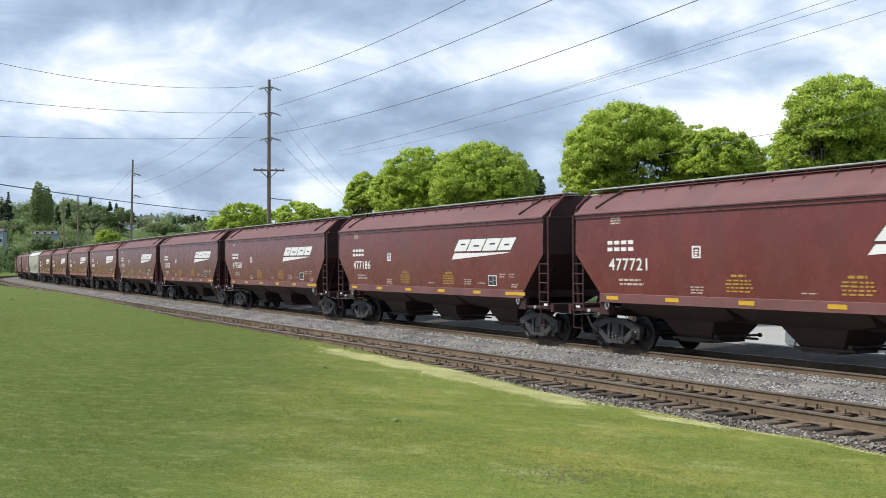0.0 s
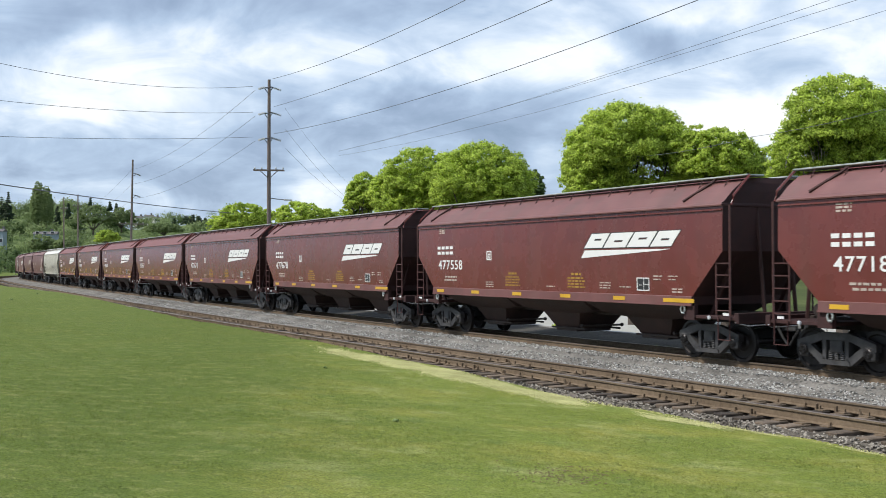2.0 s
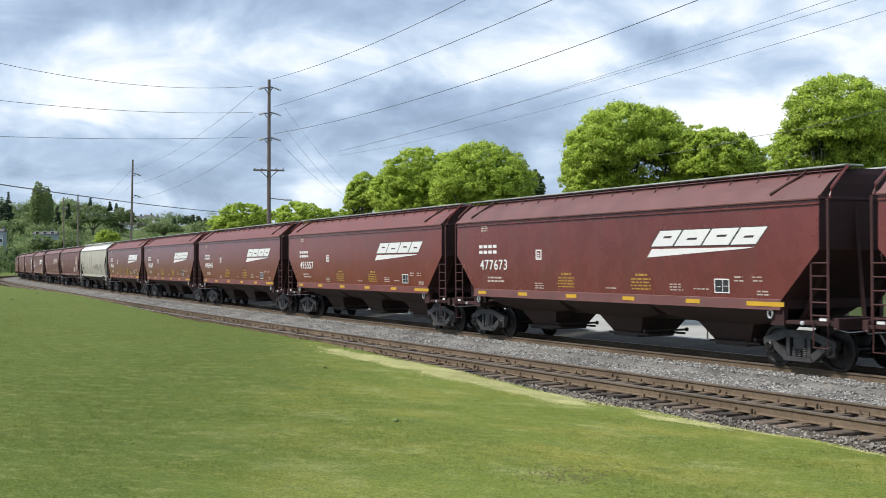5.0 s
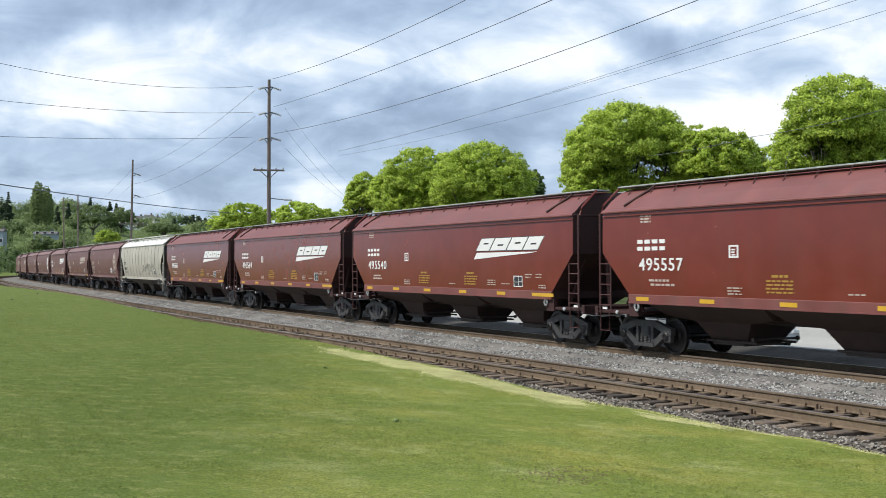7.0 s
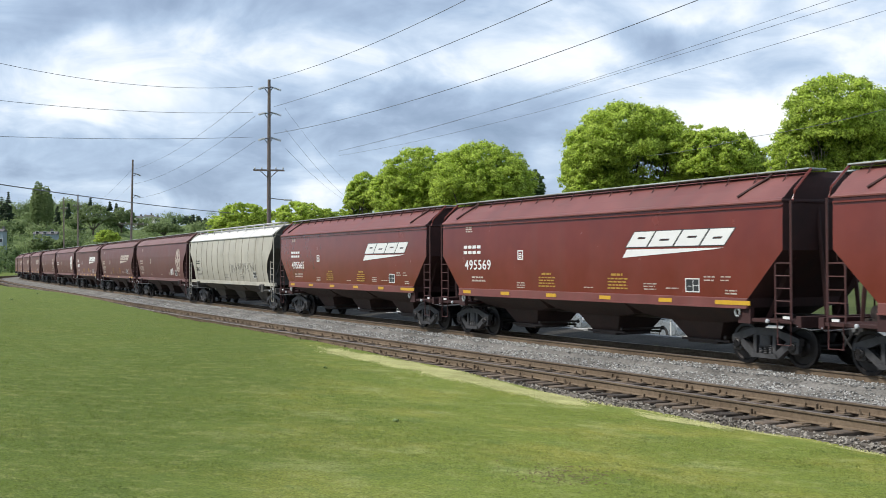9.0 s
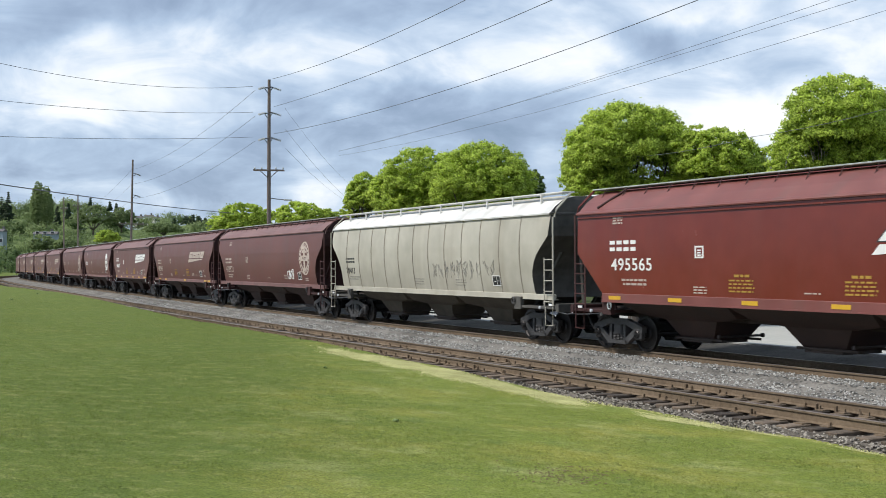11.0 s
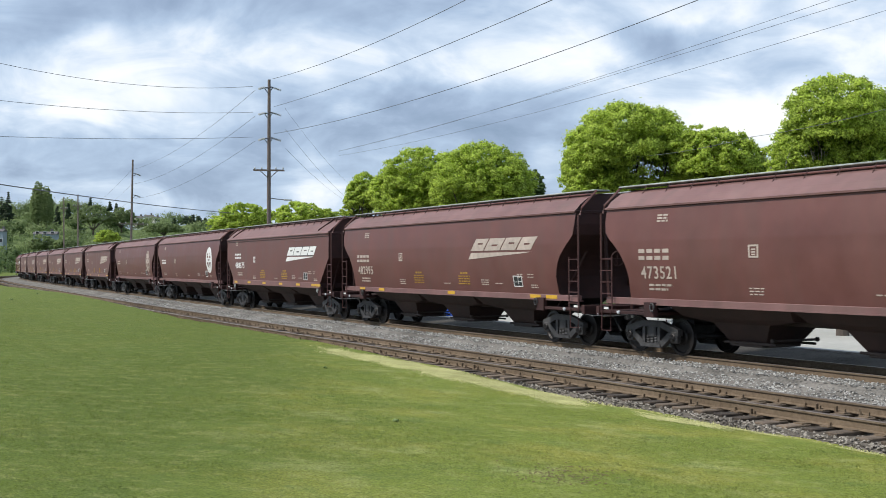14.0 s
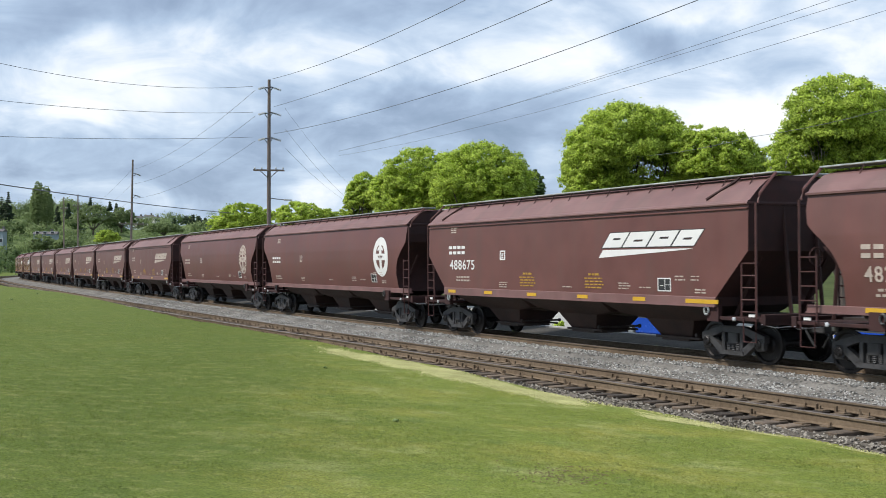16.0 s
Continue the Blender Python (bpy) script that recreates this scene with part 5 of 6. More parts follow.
def crown_clumps(rng, blobs, count, low=0.45):
    """Clumps set over the outside of a few large rounded masses: blobs of (x, y, z, rx, rz)."""
    out, rad = [], []
    for x, y, z, rx, rz in blobs:
        n = max(8, int(count * rx * rz / sum(b[3] * b[4] for b in blobs)))
        for k in range(n):
            d = Vector((rng.gauss(0, 1), rng.gauss(0, 1), rng.gauss(0, 1))).normalized()
            if d.z < -low:
                d.z = -low * rng.random()
            q = rng.uniform(0.78, 1.0) if rng.random() < 0.84 else rng.uniform(0.3, 0.7)
            out.append((x + d.x * rx * q, y + d.y * rx * q, z + d.z * rz * q))
            rad.append(rng.uniform(0.09, 0.17) * (rx + rz) / 2)
    return out, rad


def build_tree(foot, height, blobs, clumps, count, size, label, seed, leaf="leaf", trunk_r=0.28, group="maples along the road", thin=()):
    """A broad tree: trunk, forking limbs, crown of leaf sprays in clumps. blobs are relative to the foot."""
    rng, nrng = random.Random(seed), np.random.default_rng(seed)
    tree = tagged(new("tree"), label, "tree", group)
    tree.location = foot
    bm = bmesh.new()
    fork = height * 0.24
    add_tube(bm, [(0, 0, -0.3), (0.03, 0.02, fork * 0.5), (0.0, 0.05, fork)], trunk_r * 1.15, 10, trunk_r * 0.8)
    part("trunk", bm, "bark", tree)
    bm = bmesh.new()
    centres, rad = crown_clumps(rng, blobs, int(clumps * 3.0))
    # openings cut through the crown along the camera's view, with pale upright twigs: (across, up, half width, half
    # height)
    right = Vector((math.cos(radians(28.94)), -math.sin(radians(28.94)), 0))
    for u, v, hu, hv in thin:
        keep = [((Vector(c).dot(right) - u) / hu) ** 2 + ((c[2] - v) / hv) ** 2 > 1 or rng.random() < 0.06 for c in centres]
        centres, rad = [c for c, k in zip(centres, keep) if k], [r for r, k in zip(rad, keep) if k]
        twigs = bmesh.new()
        for k in range(46):
            a = rng.uniform(-1, 1)
            foot_at = right * (u + hu * a * 0.9) + Vector((rng.uniform(-1.5, 1.5), rng.uniform(-1.5, 1.5), v - hv * rng.uniform(0.8, 1.5)))
            rise = Vector((rng.uniform(-0.3, 0.3) + a * 0.2, rng.uniform(-0.3, 0.3), hv * rng.uniform(1.2, 2.4)))
            add_tube(twigs, [foot_at, foot_at + rise * 0.5 + Vector((rng.uniform(-0.1, 0.1), rng.uniform(-0.1, 0.1), 0)), foot_at + rise], rng.uniform(0.018, 0.040), 4, 0.008)
        tagged(part("bare_twigs", twigs, "twig", tree, "pale bare twigs in a thin part of the crown"), kind="stuff")
    for k in range(16):
        c = Vector(rng.choice(centres))
        start = Vector((0, 0, fork * rng.uniform(0.75, 1.0)))
        mid = start.lerp(c, 0.45) + Vector((rng.uniform(-0.5, 0.5), rng.uniform(-0.5, 0.5), rng.uniform(0.2, 1.0)))
        add_tube(bm, [start, mid, c], trunk_r * rng.uniform(0.28, 0.5), 5, 0.03)
        for j in range(4):
            c2 = Vector(rng.choice(centres))
            if (c2 - mid).length < height * 0.33:
                add_tube(bm, [mid, mid.lerp(c2, 0.5) + Vector((0, 0, 0.15)), c2], trunk_r * 0.16, 4, 0.015)
    part("branchwork", bm, "bark", tree)
    leaf_part("crown", leaves(nrng, centres, rad, int(count * 1.7), size * 0.80, middle=np.mean(centres, axis=0)), leaf, tree)
    return tree


def ray_point(px, depth, z):
    """A place seen px focal lengths to the right of the middle, at a depth along the view."""
    a, d = bearing(px), depth / math.cos(math.atan(px))
    return Vector((d * math.sin(a), d * math.cos(a), z))


def build_trees():
    f = 2000.0
    X = lambda x: (x - 784) / f
    Z = lambda y, d: 2.38 + (467 - y) / f * d
    base = -1.1

    def blobs_at(foot, depth, spots):
        """spots in view units: (x, y, half width, half height) at the tree's depth."""
        out = []
        for k, (x, y, hw, hh) in enumerate(spots):
            p = ray_point(X(x), depth + ((k * 37) % 5 - 2) * 0.6, 0)
            out.append((p.x - foot.x, p.y - foot.y, Z(y, depth) - foot.z, hw / f * depth, hh / f * depth))
        return out
    specs = (
        (1120, 62, [(1115, 270, 105, 80), (1075, 285, 82, 70), (1165, 275, 72, 78), (1040, 310, 50, 50), (1125, 335, 115, 60), (1060, 335, 60, 50), (1180, 330, 60, 55), (1100, 305, 108, 72), (1150, 305, 78, 70)], 950, 105000, 0.088, "tall bright green maple with a rounded crown"),
        (1285, 60, [(1268, 293, 70, 58), (1320, 302, 44, 42), (1250, 310, 50, 60), (1300, 325, 75, 45), (1280, 310, 78, 55), (1232, 285, 42, 56), (1352, 302, 44, 38), (1225, 275, 34, 46)], 540, 52000, 0.088, "small bright green maple between two taller ones"),
        (1490, 52, [(1482, 222, 86, 82), (1545, 238, 75, 78), (1434, 258, 47, 58), (1400, 300, 45, 40), (1480, 305, 110, 62), (1560, 300, 70, 60), (1430, 315, 60, 50), (1475, 270, 108, 78), (1425, 285, 62, 60), (1550, 275, 70, 70)], 950, 105000, 0.080, "large bright green maple with a domed crown"),
        (860, 82, [(850, 322, 82, 64), (900, 325, 52, 55), (815, 335, 55, 60), (860, 365, 85, 45), (855, 345, 88, 58)], 560, 62000, 0.105, "rounded bright green maple with dense leaves"),
        (735, 88, [(740, 320, 66, 56), (700, 345, 50, 45), (775, 330, 40, 55), (735, 370, 75, 40), (735, 350, 78, 50), (795, 325, 42, 52)], 540, 52000, 0.105, "yellow-green maple with a broad crown"),
        (645, 94, [(648, 350, 36, 42), (630, 375, 26, 36), (675, 352, 34, 42)], 260, 20000, 0.11, "small yellow-green maple beside larger trees"),
        (520, 118, [(530, 385, 42, 27), (570, 395, 36, 25), (600, 395, 25, 25)], 200, 19000, 0.13, "low green tree far down the road"),
        (430, 124, [(430, 392, 46, 32), (395, 402, 30, 25), (465, 395, 30, 30)], 220, 22000, 0.13, "spreading yellow-green tree far down the road"),
    )
    THIN = {1120: ((1150, 302, 50, 24), (1222, 292, 16, 24)), 1490: ((1428, 282, 28, 15),)}
    for k, (x, depth, spots, clumps, count, size, label) in enumerate(specs):
        foot = ray_point(X(x), depth, base)
        top = max(Z(y, depth) + hh / f * depth for _, y, _, hh in spots)
        side = Vector((math.cos(radians(28.94)), -math.sin(radians(28.94)), 0))
        thin = [((ray_point(X(tx), depth, 0) - foot).dot(side), Z(ty, depth) - foot.z, tw / f * depth, th / f * depth) for tx, ty, tw, th in THIN.get(x, ())]
        build_tree(foot, top - base, blobs_at(foot, depth, spots), clumps, count, size, label, 40 + k, thin=thin)
    # a darker tree that shows past the edge of the maples
    foot = ray_point(X(940), 100, base)
    build_tree(foot, 9, blobs_at(foot, 100, [(940, 335, 26, 34), (925, 350, 34, 34)]), 120, 9000, 0.12, "dark blue-green tree behind the maples", 77, "leaf_dark")


def hill_height(px, r):
    """Height of the wooded hillside at a way px to the right and a distance r."""
    ridge = np.interp(px, (-0.5, -0.40, -0.36, -0.30, -0.27, -0.22, -0.15, 0.1, 0.5), (0.046, 0.044, 0.043, 0.042, 0.030, 0.035, 0.024, 0.018, 0.016))
    k = min(1.0, max(0.0, (r - 330) / 420.0))
    k = k * k * (3 - 2 * k)
    return -2.4 + (ridge * 750 + 4.0) * k + 1.2 * math.sin(px * 60 + r * 0.02) * k


def build_far():
    rng, nrng = random.Random(5), np.random.default_rng(5)
    # the hillside
    verts, faces = [], []
    pxs = list(np.linspace(-0.55, 0.60, 60))
    rs = [300, 330, 370, 420, 480, 550, 630, 750, 900, 1300]
    for r in rs:
        for px in pxs:
            a = bearing(px)
            verts.append((r * math.sin(a), r * math.cos(a), hill_height(px, r) - (0.3 if r < 335 else 0) - (6 if r > 1000 else 0)))
    m = len(pxs)
    for i in range(len(rs) - 1):
        for j in range(m - 1):
            k = i * m + j
            faces.append((k, k + 1, k + m + 1, k + m))
    tagged(part("hillside", (verts, faces), "hill_ground", smooth=True), "distant green hillside beyond the bend of the railway", "hill", kind="structure")
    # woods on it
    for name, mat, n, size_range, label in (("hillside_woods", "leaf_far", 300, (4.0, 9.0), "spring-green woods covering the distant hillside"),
                                            ("hillside_woods", "leaf_dark", 70, (3.5, 8.0), "darker green woods on the distant hillside")):
        c, rad = [], []
        for k in range(n):
            px = rng.uniform(-0.50, -0.10)
            r = rng.uniform(300, 760)
            a = bearing(px)
            h = rng.uniform(*size_range)
            z = hill_height(px, r)
            for j in range(7):
                q = h * rng.uniform(0.30, 0.5)
                c.append((r * math.sin(a) + rng.uniform(-0.5, 0.5) * h, r * math.cos(a) + rng.uniform(-0.5, 0.5) * h, z + h * rng.uniform(0.15, 0.85)))
                rad.append(q)
        sprays = leaves(nrng, c, rad, 150000 if n > 200 else 50000, 0.42, 0.9, 0.75)
        tagged(leaf_part(name, sprays, mat), label, "woods", kind="stuff")


def conifer(foot, height, radius, label, seed, mat="conifer"):
    """A pointed evergreen: trunk and drooping tiers of needles."""
    rng, nrng = random.Random(seed), np.random.default_rng(seed)
    tree = tagged(new("conifer"), label, "tree", "hillside trees")
    tree.location = foot
    part("trunk", add_tube(bmesh.new(), [(0, 0, -0.5), (0, 0, height * 0.95)], radius * 0.12, 7, 0.04), "bark", tree)
    c, rad = [], []
    tiers = int(height / 0.9)
    for k in range(tiers):
        t = k / tiers
        r = radius * (1 - t) ** 0.85
        for j in range(max(3, int(8 * (1 - t)))):
            a = rng.uniform(0, 6.28)
            q = r * rng.uniform(0.35, 1.0)
            c.append((q * math.cos(a), q * math.sin(a), height * (0.08 + 0.92 * t) - q * 0.25))
            rad.append(0.25 + 0.28 * r)
    leaf_part("crown", leaves(nrng, c, rad, 3200, 0.40, 0.7, 0.6), mat, tree)
    return tree


def house(foot, w, d, h, turn, wall, label):
    """A small gabled house: walls with real openings' frames, pitched roof, chimney, windows."""
    hs = tagged(new("house"), label, "house", "hillside houses")
    hs.matrix_basis = Matrix.Translation(foot) @ pose(0, 0, 0, 0, 0, turn)
    part("wall", box((-w / 2, -d / 2, -3), (w / 2, d / 2, h)), wall, hs)
    bm = bmesh.new()
    add_prism(bm, [(-d / 2 - 0.5, h), (d / 2 + 0.5, h), (0, h + d * 0.33)], -w / 2 - 0.4, w / 2 + 0.4)
    roof = part("roof", bm, "roof", hs)
    part("chimney", box((w * 0.2, -0.4, h), (w * 0.2 + 0.8, 0.4, h + d * 0.33 + 0.9)), "roof", roof)
    n = max(2, int(w / 3))
    for storey in range(max(1, int(h / 2.8))):
        for k in range(n):
            x = -w / 2 + w * (k + 0.5) / n
            z = 0.9 + storey * 2.8
            win = part("window", box((x - 0.75, -d / 2 - 0.06, z), (x + 0.75, -d / 2 + 0.05, z + 1.4)), "house", hs)
            part("pane", box((x - 0.62, -d / 2 - 0.09, z + 0.12), (x + 0.62, -d / 2 - 0.05, z + 1.28)), "glass", win)
    return hs


def build_hill_things():
    X = lambda x: (x - 784) / 2000.0
    H = lambda x, r: hill_height(X(x), r / math.cos(math.atan(X(x))))

    def at(x, r, lift=0.0):
        return ray_point(X(x), r, H(x, r) + lift)
    Z = lambda y, d: 2.38 + (469 - y) / 2000.0 * d
    # a pair of tall poplars
    for k, (x, y, hw) in enumerate(((68, 317, 11), (82, 325, 9.5))):
        d = 480
        foot = ray_point(X(x), d, Z(402, d))
        top = Z(y, d)
        hgt = top - foot.z
        r = hw / 2000 * d * 1.3
        build_tree(foot, hgt, [(0, 0, hgt * (0.12 + 0.08 * j), r * (0.80, 0.95, 1.0, 1.0, 1.0, 0.97, 0.92, 0.84, 0.72, 0.50)[j], hgt * 0.13) for j in range(10)], 520, 30000, 0.26,
                   "tall narrow green poplar on the hillside", 300 + k, "leaf_poplar", 0.35, "hillside trees")
    for k, (x, y0, y1, hw) in enumerate(((14, 336, 392, 9), (3, 345, 395, 10), (101, 362, 398, 6), (121, 357, 386, 5), (194, 355, 372, 4), (206, 358, 375, 4), (308, 384, 412, 6),
                                        (330, 380, 396, 8), (342, 378, 396, 8), (352, 380, 396, 8), (364, 384, 398, 7), (160, 348, 372, 4))):
        d = 560 if x > 150 else 500
        foot = ray_point(X(x), d, Z(y1, d))
        conifer(foot, (y1 - y0) / 2000 * d, hw / 2000 * d, "dark pointed evergreen on the hillside", 320 + k)
    # a round bright tree before the hill, and bushes by the bend
    for k, (x, y, hw, hh, d, leaf, lab) in enumerate((
            (190, 420, 27, 16, 260, "leaf", "round bright yellow-green tree beyond the train"), (28, 455, 13, 16, 360, "leaf_dark", "brownish green bush beside the bend of the railway"),
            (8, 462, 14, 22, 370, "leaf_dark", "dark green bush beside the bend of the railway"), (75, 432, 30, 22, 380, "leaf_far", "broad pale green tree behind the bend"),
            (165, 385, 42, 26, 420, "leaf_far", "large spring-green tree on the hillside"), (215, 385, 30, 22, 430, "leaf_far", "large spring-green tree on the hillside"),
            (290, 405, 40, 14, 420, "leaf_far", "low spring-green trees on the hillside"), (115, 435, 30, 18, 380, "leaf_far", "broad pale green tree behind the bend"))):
        foot = ray_point(X(x), d, min(Z(y + hh * 1.1, d), Z(y, d) - 3))
        zc = Z(y, d) - foot.z
        build_tree(foot, zc, [(0, 0, zc, hw / 2000 * d * 0.75, hh / 2000 * d * 0.8), (hw / 2000 * d * 0.45, 0.5, zc * 0.9, hw / 2000 * d * 0.5, hh / 2000 * d * 0.6),
                              (-hw / 2000 * d * 0.45, -0.5, zc * 0.88, hw / 2000 * d * 0.5, hh / 2000 * d * 0.55)], 110, 7000, 0.30, lab, 350 + k, leaf, 0.3, "hillside trees")
    for x, y, d, w, h, turn, wall, lab in ((246, 390, 640, 4.0, 2.8, 20, "house", "white house on the wooded hill"), (264, 388, 660, 4.6, 2.9, -15, "house", "white house with a dark roof on the hill"),
                                           (276, 391, 640, 3.6, 2.8, 30, "house", "small pale house among hillside trees"), (2, 428, 430, 3.0, 5.0, -25, "house_blue", "grey-blue house half hidden at the foot of the hill"),
                                           (82, 415, 450, 9.0, 1.2, -18, "house_blue", "long low grey-blue shed roof between trees")):
        house(ray_point(X(x), d, Z(y + 4, d)), w, 3.2, h, turn - 10, wall, lab)


# ---------------------------------------------------------------- road traffic
def build_auto(kind, coat, label):
    """A small car: body shell, cabin glass, four wheels, lamps, bumpers. It drives towards local -y."""
    car = tagged(new("car"), label, "car", "cars on the road")
    bm = bmesh.new()
    prof = [(-2.15, 0.30), (-2.2, 0.55), (-2.05, 0.78), (-1.0, 0.92), (2.0, 0.95), (2.18, 0.80), (2.2, 0.35), (2.0, 0.25), (-2.0, 0.25)]
    if kind == "pickup":
        prof = [(-2.5, 0.40), (-2.55, 0.75), (-2.4, 1.02), (-1.2, 1.10), (2.5, 1.10), (2.55, 0.9), (2.5, 0.45), (2.3, 0.35), (-2.3, 0.35)]
    add_prism(bm, prof, -0.86, 0.86)
    bmesh.ops.bevel(bm, geom=[e for e in bm.edges], offset=0.06, segments=2, affect="EDGES")
    part("body", bm, coat, car, smooth=False)
    bm = bmesh.new()
    roof_z, b0, b1, t0, t1 = (1.44, -1.05, 1.9, -0.25, 1.2) if kind == "sedan" else (1.78, -1.2, 0.9, -0.55, 0.7)
    base_z = 0.93 if kind == "sedan" else 1.08
    add_rings(bm, [(base_z, 0.80, b0, b1), (roof_z - 0.04, 0.62, t0, t1)])
    part("cabin_glass", bm, "glass", car)
    part("roof_panel", box((-0.63, t0 - 0.03, roof_z - 0.05), (0.63, t1 + 0.03, roof_z), 0.02), coat, car)
    span = 1.35 if kind == "sedan" else 1.6
    for x in (-0.80, 0.80):
        for y in (-span, span):
            s = 1 if x > 0 else -1
            bm = bmesh.new()
            add_lathe(bm, [(x - s * 0.10, 0.18), (x - s * 0.10, 0.30), (x + s * 0.08, 0.315), (x + s * 0.10, 0.29), (x + s * 0.10, 0.2)], "x", 16, (0, y, 0.315))
            tyre = part("tyre", bm, "rubber", car)
            part("rim", add_lathe(bmesh.new(), [(x + s * 0.06, 0.20), (x + s * 0.105, 0.19), (x + s * 0.115, 0.04)], "x", 12, (0, y, 0.315)), "auto_silver", tyre)
    for x in (-0.62, 0.62):
        part("headlight", box((x - 0.16, -2.2 if kind == "sedan" else -2.57, 0.62), (x + 0.16, -2.06 if kind == "sedan" else -2.45, 0.76), 0.02), "insulator", car)
        part("tail_light", box((x - 0.14, 2.1 if kind == "sedan" else 2.45, 0.66), (x + 0.14, 2.215 if kind == "sedan" else 2.57, 0.80), 0.02), "tail", car)
    return car


AUTOS = []
AUTO_LIST = (
    ("sedan", "auto_silver", "silver saloon car driving on the road below the railway", 146.3, 16.0), ("sedan", "auto_silver", "pale silver car driving on the road", 183.8, 16.0),
    ("sedan", "auto_silver", "silver car following another on the road", 191.0, 16.0), ("sedan", "auto_dark", "dark car driving on the road", 225.5, 16.0),
    ("pickup", "auto_dark", "dark pickup truck driving on the road", 233.5, 16.0), 
    ("sedan", "auto_blue", "bright blue car driving on the road", 282.6, 16.0), ("sedan", "auto_blue", "blue car driving on the road behind the train", 295.4, 16.0),
    ("sedan", "auto_silver", "pale car driving on the road near the trees", 29.0, 16.0),
    ("sedan", "auto_silver", "silver saloon car driving slowly along the road", 109.65, 10.0))


def build_traffic():
    # kind, coat, label, place along the road at the start, speed
    for kind, coat, label, start, speed in AUTO_LIST:
        AUTOS.append((build_auto(kind, coat, label), start, speed))


# ---------------------------------------------------------------- poles and cables
def build_pole(foot, height, arms, label, lean=0.0, r=0.17, lamp=None):
    """arms: rows of (height, half length, kind, turn)."""
    pole = tagged(new("utility_pole"), label, "utility pole", "utility poles")
    pole.matrix_basis = Matrix.Translation(foot) @ pose(0, 0, 0, 0, lean, 0)
    part("shaft", add_tube(bmesh.new(), [(0, 0, 0), (0, 0, height * 0.5), (0, 0, height)], r, 10, r * 0.62), "pole", pole)
    if lamp:
        bm = add_tube(bmesh.new(), [(0, 0, lamp + 0.1), (0.5, -0.25, lamp + 0.02), (1.0, -0.5, lamp - 0.02)], 0.035, 6)
        arm = part("lamp_arm", bm, "cable", pole)
        part("lamp_head", box((0.92, -0.68, lamp - 0.09), (1.5, -0.44, lamp + 0.02), 0.03), "insulator", arm)
    for z, half, kind, turn in arms:
        c, s = math.cos(turn), math.sin(turn)
        bm = bmesh.new()
        if kind == "bar":
            m = pose(0, 0, 0, 0, 0, math.degrees(turn))
            add_box(bm, (-half, -0.17, z - 0.06), (half, -0.06, z + 0.06))
            add_tube(bm, [(-half * 0.55, -0.11, z - 0.05), (0, -0.11, z - 0.6)], 0.03, 5)
            add_tube(bm, [(half * 0.55, -0.11, z - 0.05), (0, -0.11, z - 0.6)], 0.03, 5)
            bmesh.ops.transform(bm, matrix=m, verts=bm.verts)
            arm = part("crossarm", bm, "pole", pole)
            for e in (-0.9, -0.45, 0.45, 0.9):
                im = bmesh.new()
                add_lathe(im, [(z + 0.06, 0.02), (z + 0.10, 0.06), (z + 0.16, 0.07), (z + 0.22, 0.04)], "z", 8, (e * half * c + 0.11 * s, e * half * s - 0.11 * c, 0))
                part("insulator", im, "insulator", arm)
        else:
            add_tube(bm, [(0, 0, z), (-half * c, -half * s, z - 0.05)], 0.05, 6)
            add_tube(bm, [(0, 0, z - 0.45), (-half * 0.9 * c, -half * 0.9 * s, z - 0.1)], 0.03, 5)
            arm = part("bracket", bm, "cable", pole)
            im = bmesh.new()
            for k in range(9):
                q0, q1 = half + 0.07 * k, half + 0.07 * k + 0.04
                add_tube(im, [(-q0 * c, -q0 * s, z - 0.05 - 0.02 * k), (-q1 * c, -q1 * s, z - 0.05 - 0.02 * k)], 0.085, 7)
            add_tube(im, [(-half * c, -half * s, z - 0.05), (-(half + 0.45) * c, -(half + 0.45) * s, z - 0.19)], 0.03, 5)
            tagged(part("insulator_string", im, "insulator", arm), kind="stuff")
    return pole


def cable(a, b, sag, r, label="thin grey overhead power cable"):
    a, b = Vector(a), Vector(b)
    pts = []
    for k in range(25):
        t = k / 24
        p = a.lerp(b, t)
        p.z -= 4 * sag * t * (1 - t)
        pts.append(p)
    ob = part("power_cable", add_tube(bmesh.new(), pts, r, 5), "cable")
    return tagged(ob, label, "cable", "overhead cables")


